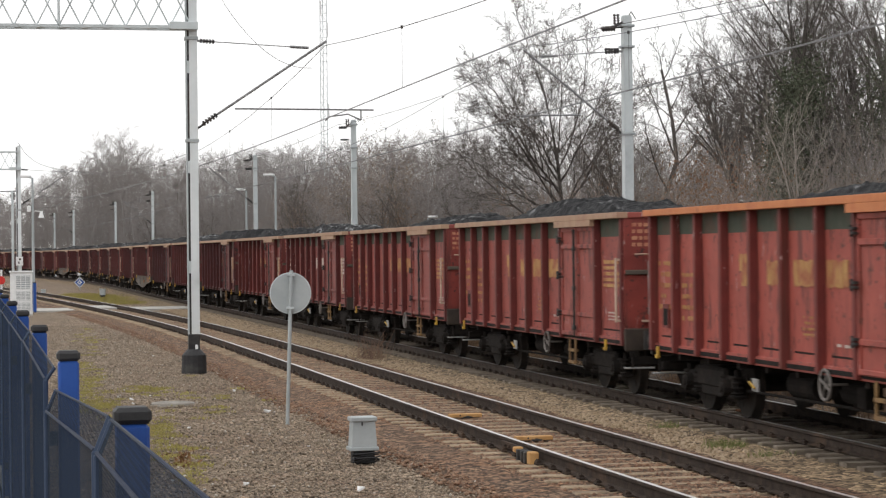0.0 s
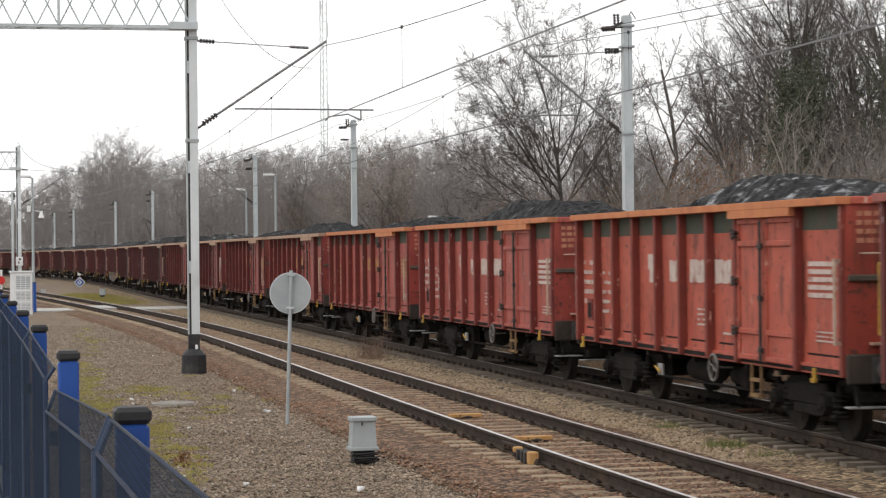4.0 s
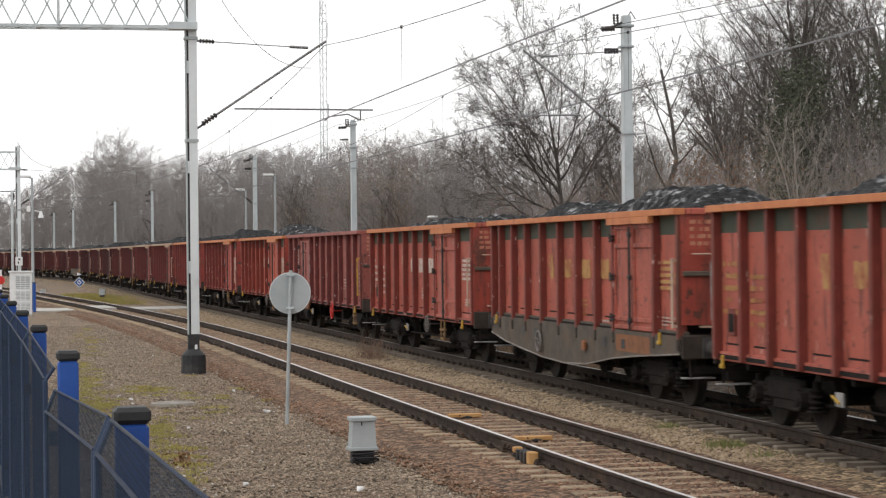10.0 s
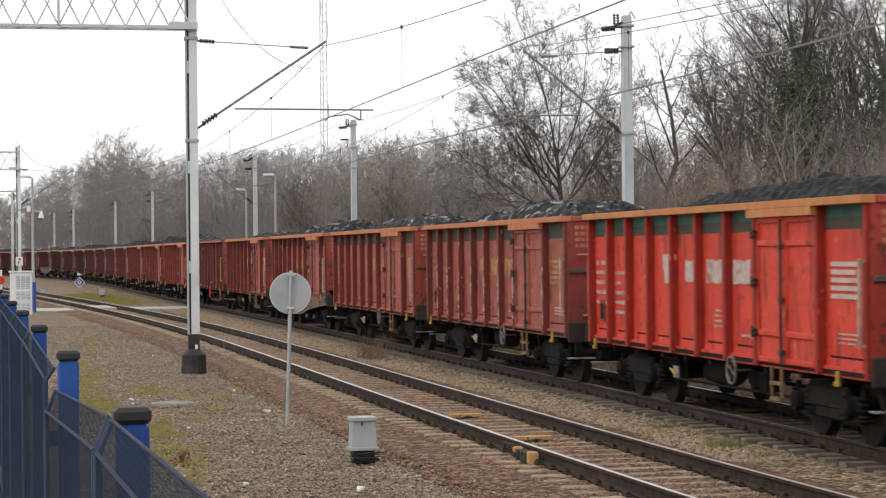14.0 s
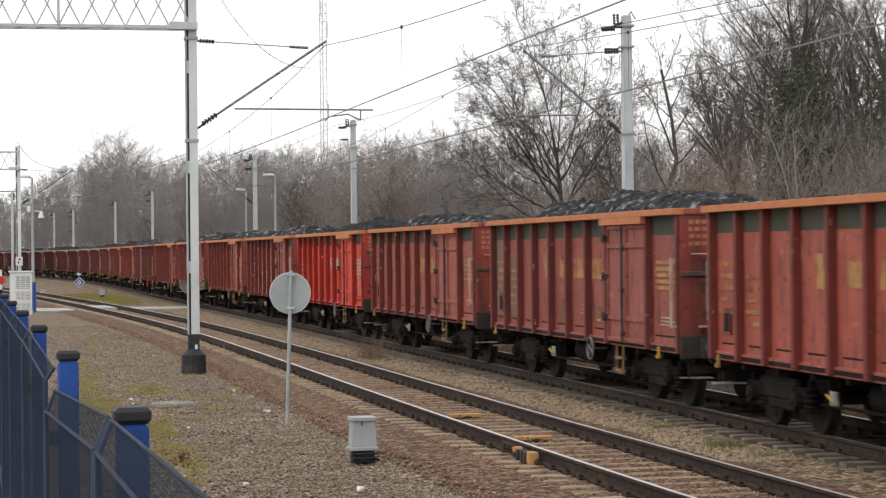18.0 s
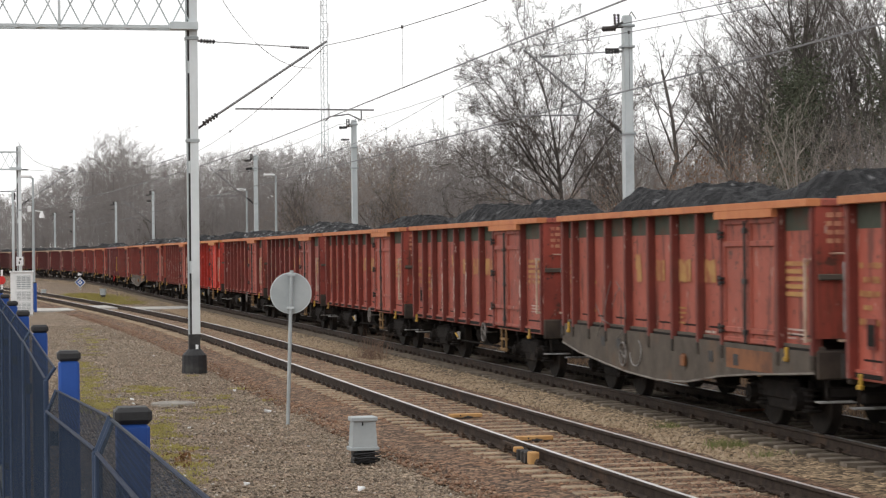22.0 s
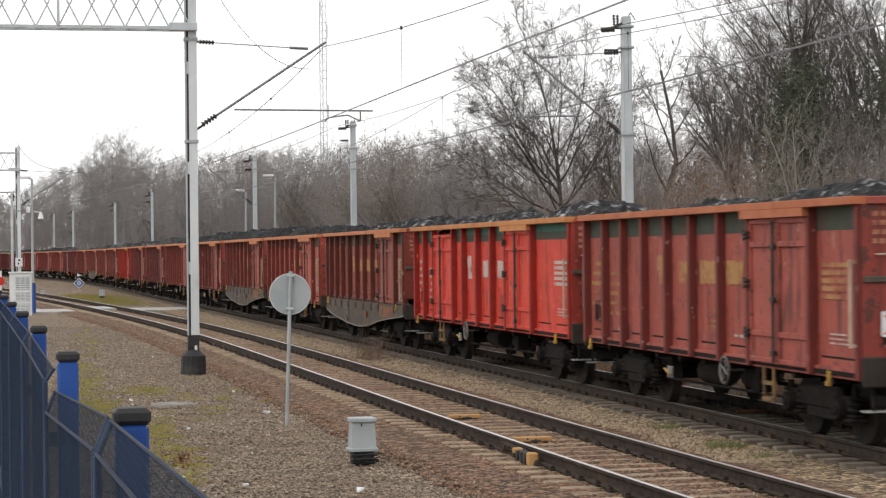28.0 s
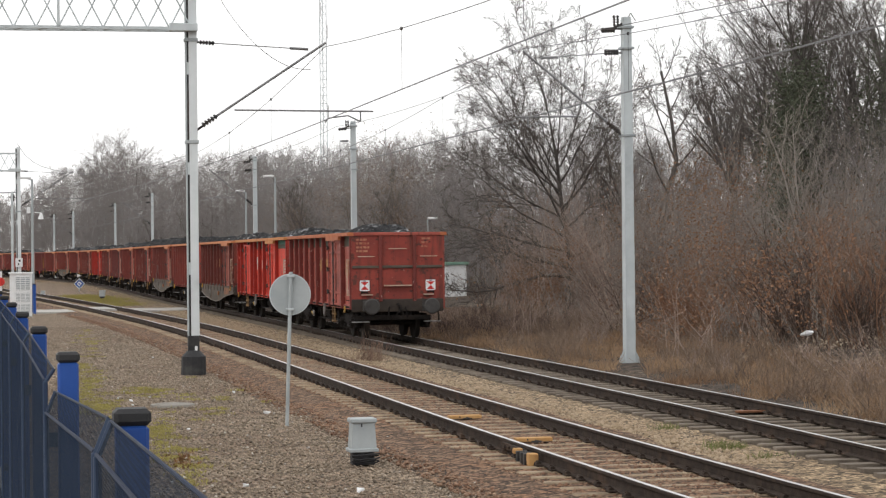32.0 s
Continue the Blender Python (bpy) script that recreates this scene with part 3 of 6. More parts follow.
        for x in (-.875, .875):
            bm = B()
            yb = ye + sd * .07
            box(bm, x - .16, x + .16, min(yb, yb + sd * .03), max(yb, yb + sd * .03), .81, 1.13, .01)
            rod(bm, (x, yb, .97), (x, yb + sd * .4, .97), .12, .11, 14)
            rod(bm, (x, yb + sd * .4, .97), (x, yb + sd * .6, .97), .085, .085, 12)
            rod(bm, (x, yb + sd * .6, .97), (x, yb + sd * .65, .97), .2, .235, 20)
            rod(bm, (x, yb + sd * .65, .97), (x, yb + sd * .68, .97), .235, .2, 20)
            part("buffer", bm, M["buffer"], head)
        bm = B()
        yb = ye + sd * .05
        rod(bm, (0, yb, 1.02), (0, yb + sd * .3, .96), .045, n=8)
        ring(bm, (0, yb + sd * .36, .88), (1, 0, 0), .1, .03, 12, 6)
        ring(bm, (0, yb + sd * .38, .7), (0, 1, 0), .1, .028, 12, 6)
        part("coupling", bm, M["grime_shade"], head)
        for x in (-.25, .22):
            bm = B()
            rod(bm, (x, yb, .95), (x * 1.2, yb + sd * .12, .62), .022, n=6)
            part("brake_hose", bm, M["grime_shade"], head)
        for x in (-1.05, 1.05):
            bm = B()
            xx = x * 1.15
            yy = ye - sd * .05
            box(bm, x - .27, x + .22, min(ye - sd * .12, ye + sd * .06), max(ye - sd * .12, ye + sd * .06), .5, .525, .005)
            part("step_board", bm, M["tread"], head, "pale grey step board by the buffer")
            bm = B()
            rod(bm, (xx, yy, .95), (xx, yy + sd * .1, .525), .02, n=6)
            part("step_hanger", bm, M["grime_shade"], head)
        bm = B()
        box(bm, -1.2, 1.0, min(ye - sd * .1, ye - sd * .02), max(ye - sd * .1, ye - sd * .02), .56, .7, .02)
        part("cross_bar", bm, M["grime_shade"], head)
    # grab rails at the corners
    grip = M["handgrip"] if kind != "maroon" else M["yellow"]
    bm = B()
    xg, ya = -X + .04, half + .16
    for p, q in (((xg, ya, 1.45), (xg, ya, 2.28)), ((xg, ya, 1.45), (xg, half, 1.45)), ((xg, ya, 2.28), (xg, half, 2.28))):
        rod(bm, p, q, .02, n=6)
    part("grab_rail", bm, M["tread"] if kind != "maroon" else grip, w, "pale hooped grab rail")
    bm = B()
    ya = Y(length - .06)
    box(bm, -X - .105, -X - .075, ya - .035, ya + .03, 1.27, 2.34, .008)
    for z in (1.3, 2.31):
        box(bm, -X - .08, -X + .02, ya - .02, ya + .02, z - .02, z + .02)
    part("grab_bar", bm, grip, w, "faded flat grab bar")
    # triangular gussets under the rim at the rear corner
    bm = B()
    f = bm.faces.new([bm.verts.new((-X + .07, Y(length) + e, z)) for e, z in ((.02, zt - .1), (.36, zt - .1), (.16, zt - .36), (.02, zt - .42))])
    ex = bmesh.ops.extrude_face_region(bm, geom=[f])
    bmesh.ops.translate(bm, verts=[g for g in ex["geom"] if isinstance(g, bmesh.types.BMVert)], vec=(.03, 0, 0))
    part("corner_gusset", bm, M["rib"], w)
    # brake change-over plate hung below the sill
    if kind != "wavy":
        bm = B()
        box(bm, -X + .09, -X + .12, Y(4.9), Y(4.66), .5, .68, .008)
        vp = part("brake_plate", bm, M["tread"], w, "small pale brake plate")
        bm = B()
        rod(bm, (-X + .07, Y(4.84), .55), (-X + .07, Y(4.6), .63), .018, n=6)
        part("brake_lever", bm, M["yellow"], vp, "yellow lever")
    # floor and underframe
    bm = B()
    box(bm, -X + .05, X - .05, -half + .05, half - .05, zb, zb + .06)
    part("floor", bm, M["grime_shade"], w)
    bm = B()
    for x in (-.38, .38):
        box(bm, x - .05, x + .05, -half + .05, half - .05, .7, zb)
    for yy in (-5.2, -3.8, -2.4, -1.2, 0, 1.2, 2.4, 3.8, 5.2):
        box(bm, -X + .12, X - .12, yy - .05, yy + .05, .78, zb)
    part("underframe", bm, M["grime_shade"], w)
    bm = B()
    rod(bm, (-.75, .3, .62), (-.75, 1.3, .62), .19, n=14)
    part("air_tank", bm, M["grime_shade"], w)
    bm = B()
    rod(bm, (-.6, -.9, .58), (-.6, -.2, .58), .14, n=12)
    rod(bm, (-.2, -3.4, .5), (-.2, 3.4, .5), .03, n=6)
    rod(bm, (-.9, -3.2, .45), (-.9, 3.0, .42), .022, n=6)
    box(bm, -.95, -.7, -1.6, -1.3, .45, .75, .02)
    part("brake_gear", bm, M["grime_shade"], w)
    # hand-brake wheel
    bm = B()
    uw = {"maroon": 9.3, "wavy": 4.18}.get(kind, 7.66 if length < 13.5 else 5.75)
    rw, zw, xw = (.24, .72, -X + .02) if kind == "maroon" else (.19, .76, -X - .06 if kind == "wavy" else -X + .02)
    ring(bm, (xw, Y(uw), zw), (1, 0, 0), rw, .02, 18, 6)
    for k in range(4):
        q = k * math.tau / 4 + .4
        rod(bm, (xw, Y(uw), zw), (xw, Y(uw) + rw * math.cos(q), zw + rw * math.sin(q)), .013, n=5)
    rod(bm, (xw, Y(uw), zw), (xw + .3, Y(uw), zw), .02, n=6)
    part("handwheel", bm, M["red"] if kind == "maroon" else M["handring"], w)
    # ladder below the door
    if kind != "wavy":
        bm = B()
        ul = 9.55 if kind != "maroon" and length < 13.5 else 3.2 if length < 14.7 else length - 1.2
        for dy in (-.19, .19):
            box(bm, -X - .0, -X + .03, Y(ul) + dy - .02, Y(ul) + dy + .02, .43, zb)
        for z in (.45, .66):
            box(bm, -X - .02, -X + .06, Y(ul) - .19, Y(ul) + .19, z, z + .045)
        part("ladder", bm, M["ladder"], w)
    for u in (.5, length - .95):
        bm = B()
        box(bm, -X - .04, -X + .0, Y(u) - .03, Y(u) + .03, zb - .1, zb + .06, .01)
        box(bm, -X - .06, -X + .0, Y(u) - .045, Y(u) + .045, zb - .13, zb - .07, .01)
        part("rope_hook", bm, M["yellow"], w, "bright yellow hook")
    if kind == "wavy":
        bm = B()
        outline = [(half - u, z) for u, z in ((0, 1.15), (0, .8), (1.2, .66), (2.7, .56), (4.2, .47), (5.9, .43), (7.4, .48), (9.0, .65), (10.4, .75), (11.7, .82), (length, .88), (length, 1.15))]
        for xx in (-X + .0, X + .002):
            f = bm.faces.new([bm.verts.new((xx, a, b2)) for a, b2 in outline])
            ex = bmesh.ops.extrude_face_region(bm, geom=[f])
            bmesh.ops.translate(bm, verts=[g for g in ex["geom"] if isinstance(g, bmesh.types.BMVert)], vec=(.012, 0, 0))
        part("fishbelly_sill", bm, M["sill"], w, "grey-brown curved steel side plate")
        for u in (2.75, 3.73, 8.6, 9.71):
            bm = B()
            box(bm, -X - .006, -X - .0015, Y(u) - .11, Y(u) + .11, .84, 1.0)
            part("sill_opening", bm, M["black"], w)
        bm = B()
        for p, q in zip(outline[1:-2], outline[2:-1]):
            rod(bm, (-X - .004, *p), (-X - .004, *q), .016, n=5)
        part("sill_flange", bm, M["sill_edge"], w, "pale worn lower flange")
        bm = B()
        rod(bm, (-X - .05, Y(7.36), .82), (-X + .01, Y(7.36), .82), .09, n=10)
        box(bm, -X - .07, -X - .03, Y(7.5), Y(7.3), .72, .88, .01)
        part("valve", bm, M["rustplate"], w)
        bm = B()
        box(bm, -X - .003, -X + .0005, Y(11.2), Y(9.3), .8, 1.08)
        part("rust_patch", bm, M["rustplate"], w, "brown rusted patch on the sill")
    if kind == "maroon":
        bm = B()
        for a, b2, c, dd in ((2.66, 4.84, 3.05, 4.45),):
            f = bm.faces.new([bm.verts.new((-X - .014, Y(u), z)) for u, z in ((a, .9), (c, .66), (dd, .66), (b2, .9))])
            ex = bmesh.ops.extrude_face_region(bm, geom=[f])
            bmesh.ops.translate(bm, verts=[g for g in ex["geom"] if isinstance(g, bmesh.types.BMVert)], vec=(.05, 0, 0))
        part("skirt", bm, M["rustplate"], w, "rusty orange-brown plate below the door")
    build_bogie(w, half - 2.15)
    build_bogie(w, -half + 2.15)
    # markings
    mk = M["mark_y"] if mark == "yellow" else M["mark_w"]
    xm = -X + .1
    f = length / 12.78
    if kind != "maroon":
        shift = .28 if kind == "wavy" else 0
        for i, (u0, u1, z0, z1) in enumerate(LETTERS[kind == "red" and length > 13.5]):
            bm = B()
            y0, y1 = Y(u1 + shift), Y(u0 + shift)
            if i == 0:
                box(bm, xm - .003, xm + .003, y0, y1 - .1, z0, z1 - .16)
                box(bm, xm - .0034, xm + .003, y0 + .04, y1 - .02, z1 - .24, z1)
            else:
                n = max(2, round((u1 - u0) / .17))
                for k in range(n):
                    a = y0 + (y1 - y0) * k / n
                    box(bm, xm - .003, xm + .003, a, a + (y1 - y0) / n - (.012 if k % 2 else .02), z0 + (.0 if k % 2 else .015), z1 - (.02 if k % 3 == 1 else 0))
            tagged(part("marking", bm, mk, w, "worn block lettering, unreadable"), kind="stuff")
        bm = B()
        bars(bm, xm, Y(.95) if kind != "wavy" else Y(.68), Y(.2), 1.45, 2.3, 5, .5, seed)
        tagged(part("marking", bm, mk, w), kind="stuff")
        bm = B()
        bars(bm, xm, Y(2.0), Y(1.42), 1.3, 2.12, 5, .45, seed + 1)
        tagged(part("marking", bm, mk, w), kind="stuff")
        bm = B()
        for k, (e, z) in enumerate(((1.0, 2.3), (.8, 2.2), (1.0, 2.1), (1.0, 2.0), (.92, 1.9))):
            box(bm, xm - .003, xm + .002, Y(length - 1.45 + e), Y(length - 1.45), z - .06, z)
        tagged(part("marking", bm, mk, w), kind="stuff")
        bm = B()
        bars(bm, xm, Y(length - .5), Y(length - 1.2), 1.25, 1.42, 3, .5, seed + 3)
        tagged(part("marking", bm, M["mark_w"], w), kind="stuff")
        bm = B()
        bars(bm, xm, Y(7.2 * f), Y(6.7 * f), 1.3, 1.6, 4, .5, seed + 4)
        tagged(part("marking", bm, mk, w), kind="stuff")
        bm = B()
        bars(bm, xm, Y(8.6 * f), Y(7.9 * f), 1.22, 1.28, 1, .7, seed + 5)
        tagged(part("marking", bm, M["mark_w"], w), kind="stuff")
        bm = B()
        y0, y1 = (Y(.75), Y(.45)) if kind != "wavy" else (Y(.66), Y(.4))
        box(bm, -X + .08, -X + .104, y0, y1, 1.25, 1.62)
        card = part("card_holder", bm, M["rib"], w)
        bm = B()
        box(bm, -X + .075, -X + .081, y0 + .04, y1 - .04, 1.29, 1.55)
        part("card_slot", bm, M["grime_shade"], card)
    else:
        bm = B()
        for u1, u0, z0, z1, rows in ((1.8, 1.2, 1.75, 2.75, 9), (.6, .2, 1.3, 1.75, 5), (7.4, 6.9, 1.15, 1.5, 4), (11.9, 11.2, 1.35, 1.7, 4), (length - .3, length - .9, 1.2, 1.9, 6)):
            bars(bm, xm, Y(u1), Y(u0), z0, z1, rows, .5, seed)
            tagged(part("marking", bm, M["mark_w"], w), kind="stuff")
            bm = B()
        bm.free()
    return w


# where each wagon's leading end stands at 16 s along the track, its kind, tint and load
STANDARD = [(1, 1, 1), (.93, .97, 1.0), (1.08, 1.0, .95), (.85, .92, .98), (1.02, 1.05, 1.05), (.8, .9, 1.0)]
TRAIN = [(-106.93, 12.78, "standard", "yellow", (.92, .85, .9)), (-91.4, 14.6, "red", "white", (1.62, .6, .5)), (-77.2, 12.75, "wavy", "yellow", (.72, .75, .75)),
         (-63.0, 12.78, "standard", "yellow", (1.05, 1.02, 1)), (-49.13, 12.75, "wavy", "yellow", (.9, .95, .95)), (-34.88, 12.78, "standard", "yellow", (.85, .88, .9)),
         (-20.72, 12.78, "standard", "yellow", (.98, .95, .95)), (-6.5, 12.78, "standard", "yellow", (.82, .9, 1)), (7.82, 12.78, "standard", "yellow", (.92, .95, 1)),
         (22.16, 12.78, "red", "white", (1.68, .62, .5)), (36.43, 12.78, "standard", "yellow", (.95, .98, 1)), (50.81, 12.78, "standard", "yellow", (1.0, 1, 1)),
         (65.14, 12.75, "wavy", "yellow", (1.0, 1, 1)), (79.74, 12.78, "standard", "white", (1.0, .95, .95)), (96.08, 14.75, "maroon", "white", (.8, .95, 1.12)),
         (110.06, 12.78, "standard", "white", (1.1, 1, .95)), (124.47, 12.78, "standard", "white", (1.05, 1, 1)), (138.72, 12.78, "standard", "yellow", (1.08, 1.02, 1)),
         (153.03, 12.78, "standard", "yellow", (1.0, 1, 1))]
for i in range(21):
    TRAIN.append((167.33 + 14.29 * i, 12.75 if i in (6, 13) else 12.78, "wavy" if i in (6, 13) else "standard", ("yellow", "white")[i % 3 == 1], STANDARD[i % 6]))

LABELS = {"standard": "rust-red open wagon heaped with black coal", "wavy": "rust-red coal wagon with a grey fish-belly sill",
          "red": "freshly painted bright red open wagon full of coal", "maroon": "dark maroon open wagon with close ribs and red handwheel"}
masters, wagons = {}, []
for i, (s0, length, kind, mark, colour) in enumerate(TRAIN):
    key = (kind, mark, length)
    if key not in masters:
        w = masters[key] = build_wagon(kind, length, mark, len(masters) * 11 + 3, LABELS[kind])
    else:
        w = copy_thing(masters[key], Matrix.Identity(4))
    wagons.append((w, s0 + .5 - length / 2))
loads = [None] * len(wagons)
for i, (w, s) in enumerate(wagons):
    length = TRAIN[i][1]
    if length > 13 or i < 19:
        o = coal_mesh("coal_load", length / 2, i + 1, w, .0 if i == 14 else .32 if i == 13 else .36 if i == 0 else (.54, .46, .5, .5, .56, .6, .54, .64)[i % 8])
        loads[i] = o
    else:
        o = new("coal_load", loads[(3, 4, 11, 6, 7, 17, 8)[i % 7]].data)
        o.parent = w
        o["label"] = "heap of black coal with pale dusty patches"
    # wagons further ahead: distance haze put into the tint, bodies darker, rims paler
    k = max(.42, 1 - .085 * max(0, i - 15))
    haze_tint = (k, k, min(1, k + .12))
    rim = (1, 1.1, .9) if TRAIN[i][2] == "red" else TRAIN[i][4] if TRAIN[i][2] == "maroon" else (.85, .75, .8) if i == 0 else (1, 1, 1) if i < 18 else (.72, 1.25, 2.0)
    tinted(w, [q * f for q, f in zip(TRAIN[i][4], haze_tint)], rim)
    if i == 14:
        o.location.z = -.25

# tail markers of the last wagon: white plates with red triangles
last = wagons[0][0]
for x in (-.97, .97):
    bm = B()
    ye = -TRAIN[0][1] / 2 - .06
    box(bm, x - .14, x + .14, ye - .012, ye, 1.41, 1.72, .02)
    tail = part("tail_marker", bm, M["white"], last, "white tail plate with two red triangles")
    bm = B()
    for tip, z in ((1.56, 1.668), (1.56, 1.44)):
        f = bm.faces.new([bm.verts.new(p) for p in ((x - .118, ye - .016, z), (x + .118, ye - .016, z), (x, ye - .016, tip))])
    part("triangle", bm, M["red"], tail)
    bm = B()
    box(bm, x - .035, x + .035, ye - .02, ye - .012, 1.685, 1.707)
    part("slot", bm, M["black"], tail)
    bm = B()
    for e in (-.085, .085):
        box(bm, x + e - .012, x + e + .012, ye - .005, ye + .06, 1.32, 1.43)
    box(bm, x - .097, x + .097, ye - .005, ye + .02, 1.36, 1.39)
    part("plate_holder", bm, M["grime_shade"], tail)

# a grey-brown primer patch on the leading bay of one weathered wagon
bm = B()
box(bm, -1.2695, -1.2662, 12.78 / 2 - 1.27, 12.78 / 2 - .14, 1.16, 2.7)
part("primer_patch", bm, M["primer"], wagons[7][0], "grey-brown primer patch")
bm = B()
box(bm, -1.2695, -1.2662, 12.78 / 2 - 2.32, 12.78 / 2 - 1.34, 1.16, 2.36)
part("primer_patch", bm, M["primer"], wagons[7][0], "grey-brown primer patch")
for u0, u1, z0, z1 in ((5.2, 6.2, 1.15, 1.6), (7.7, 8.7, 1.2, 1.5), (2.7, 3.7, 1.14, 1.35)):
    bm = B()
    box(bm, -1.2695, -1.2662, 12.78 / 2 - u1, 12.78 / 2 - u0, z0, z1)
    part("rust_patch", bm, M["rustplate"], wagons[10][0] if u0 < 3 else wagons[7][0], "brown rusted patch")

# a faded scrawl sprayed across one wagon
bm = B()
scrawl = [[(-.9, 1.0), (-.55, 1.3), (-.2, 1.75), (0, 1.95)], [(-1.0, 1.55), (-.6, 1.3), (-.1, 1.22)], [(.3, 1.95), (.75, 1.75), (.9, 1.4), (.7, 1.1), (.35, 1.0)], [(.05, 1.5), (.3, 1.75), (.55, 1.85)]]
for line in scrawl:
    for p, q in zip(line, line[1:]):
        rod(bm, (-1.396, 3.0 - p[0], p[1]), (-1.396, 3.0 - q[0], q[1]), .007, n=5)
tagged(part("scrawl", bm, M["handring"], wagons[4][0], "faded grey sprayed scrawl"), kind="stuff")


def flakes(wagon, seed, ribs, n):
    """Small pale flakes where the paint has come off the ribs."""
    r = random.Random(seed)
    bm = B()
    for _ in range(n):
        u, z = r.choice(ribs) + r.uniform(-.04, .045), r.choice((r.uniform(1.05, 2.3), r.gauss(1.75, .12)))
        w, h = r.uniform(.012, .035), r.uniform(.015, .09)
        v = [bm.verts.new((-1.3925, 12.78 / 2 - u + a * w, z + b * h)) for a, b in ((-1, -.6), (.3, -1), (1, -.2), (.6, .9), (-.5, 1))]
        bm.faces.new(v)
    ex = bmesh.ops.extrude_face_region(bm, geom=list(bm.faces))
    bmesh.ops.translate(bm, verts=[g for g in ex["geom"] if isinstance(g, bmesh.types.BMVert)], vec=(.003, 0, 0))
    tagged(part("paint_flakes", bm, M["mark_w"], wagon, "pale flaked paint spots"), kind="stuff")


flakes(wagons[10][0], 3, RIBS[1:] + (8.74, 11.09), 120)
flakes(wagons[5][0], 4, RIBS[2:6] + (11.09,), 80)
flakes(wagons[16][0], 5, RIBS[1:4], 26)
bm = B()
swirl = [Vector((-1.378, 12.75 / 2 - 4.75 - .32 * math.cos(q), .82 + .2 * math.sin(q) + .02 * q)) for q in [i * .4 - 3.4 for i in range(12)]]
for p, q in zip(swirl, swirl[1:]):
    rod(bm, p, q, .011, n=5)
tagged(part("scrawl", bm, M["tread"], wagons[4][0], "pale looping scrawl on the sill"), kind="stuff")


def run(t):
    """How far the train has gone along the track, from where it is at 16 s."""
    u = t - 16
    return 9.061 * u + .02163 * u * u - .00029 * u ** 3


def bearing(px, depth, z=0.0):
    """A place by its bearing from the platform and its depth along the view."""
    return Vector(((px - 784) / LENS * depth, depth, z))


# ---- catenary masts ----
def insulator(bm, a, b, r=.055, n=5):
    a, b = Vector(a), Vector(b)
    rod(bm, a, b, r * .4, n=6)
    for i in range(n):
        c = a.lerp(b, (i + .5) / n)
        d = (b - a).normalized() * (b - a).length / n * .3
        rod(bm, c - d, c + d, r, r * .7, 8)


def cantilever(mast, sd, reach, z_low, z_high, z_arm, arm0, arm1, steady):
    """The bracket that carries the wires over a track; sd = +1 reaches to the right of the line."""
    g = new("cantilever")
    g.parent = mast
    bm = B()
    k = .16
    rod(bm, (sd * .1 + sd * (reach - .1) * k, 0, z_low + (z_high - z_low) * k), (sd * reach, 0, z_high), .028, n=8)
    part("strut", bm, M["wirestuff"], g)
    bm = B()
    rod(bm, (sd * .13, 0, z_low), (sd * (.13 + (reach - .1) * .06), 0, z_low + (z_high - z_low) * .06), .03, n=6)
    insulator(bm, (sd * (.1 + (reach - .1) * .05), 0, z_low + (z_high - z_low) * .05), (sd * (.1 + (reach - .1) * k), 0, z_low + (z_high - z_low) * k), .07)
    part("insulator", bm, M["dark"], g)
    bm = B()
    insulator(bm, (sd * .2, 0, z_high - .02), (sd * .55, 0, z_high - .04), .06)
    part("insulator", bm, M["dark"], g)
    bm = B()
    rod(bm, (sd * .55, 0, z_high - .04), (sd * (reach - .45), 0, z_high - .16), .012, n=5)
    rod(bm, (sd * (reach - .85), 0, z_high - .14), (sd * (reach - .42), 0, z_high - .16), .035, n=6)
    rod(bm, (sd * .12, 0, z_high - .02), (sd * .22, 0, z_high - .02), .03, n=6)
    part("tie_rod", bm, M["wirestuff"], g)
    bm = B()
    rod(bm, (sd * arm0, 0, z_arm), (sd * arm1, 0, z_arm - .02), .02, n=8)
    part("registration_tube", bm, M["wirestuff"], g)
    bm = B()
    pts = [(sd * (arm1 - .3), 0, z_arm - .02), (sd * (arm1 - .3), 0, z_arm - .26), (sd * (arm1 - .6), 0, z_arm - .12), (sd * (steady + .1), 0, z_arm - .18), (sd * steady, 0, z_arm - .28)]
    for a, b in zip(pts, pts[1:]):
        rod(bm, a, b, .018, n=6)
    part("steady_arm", bm, M["wirestuff"], g)
    return g


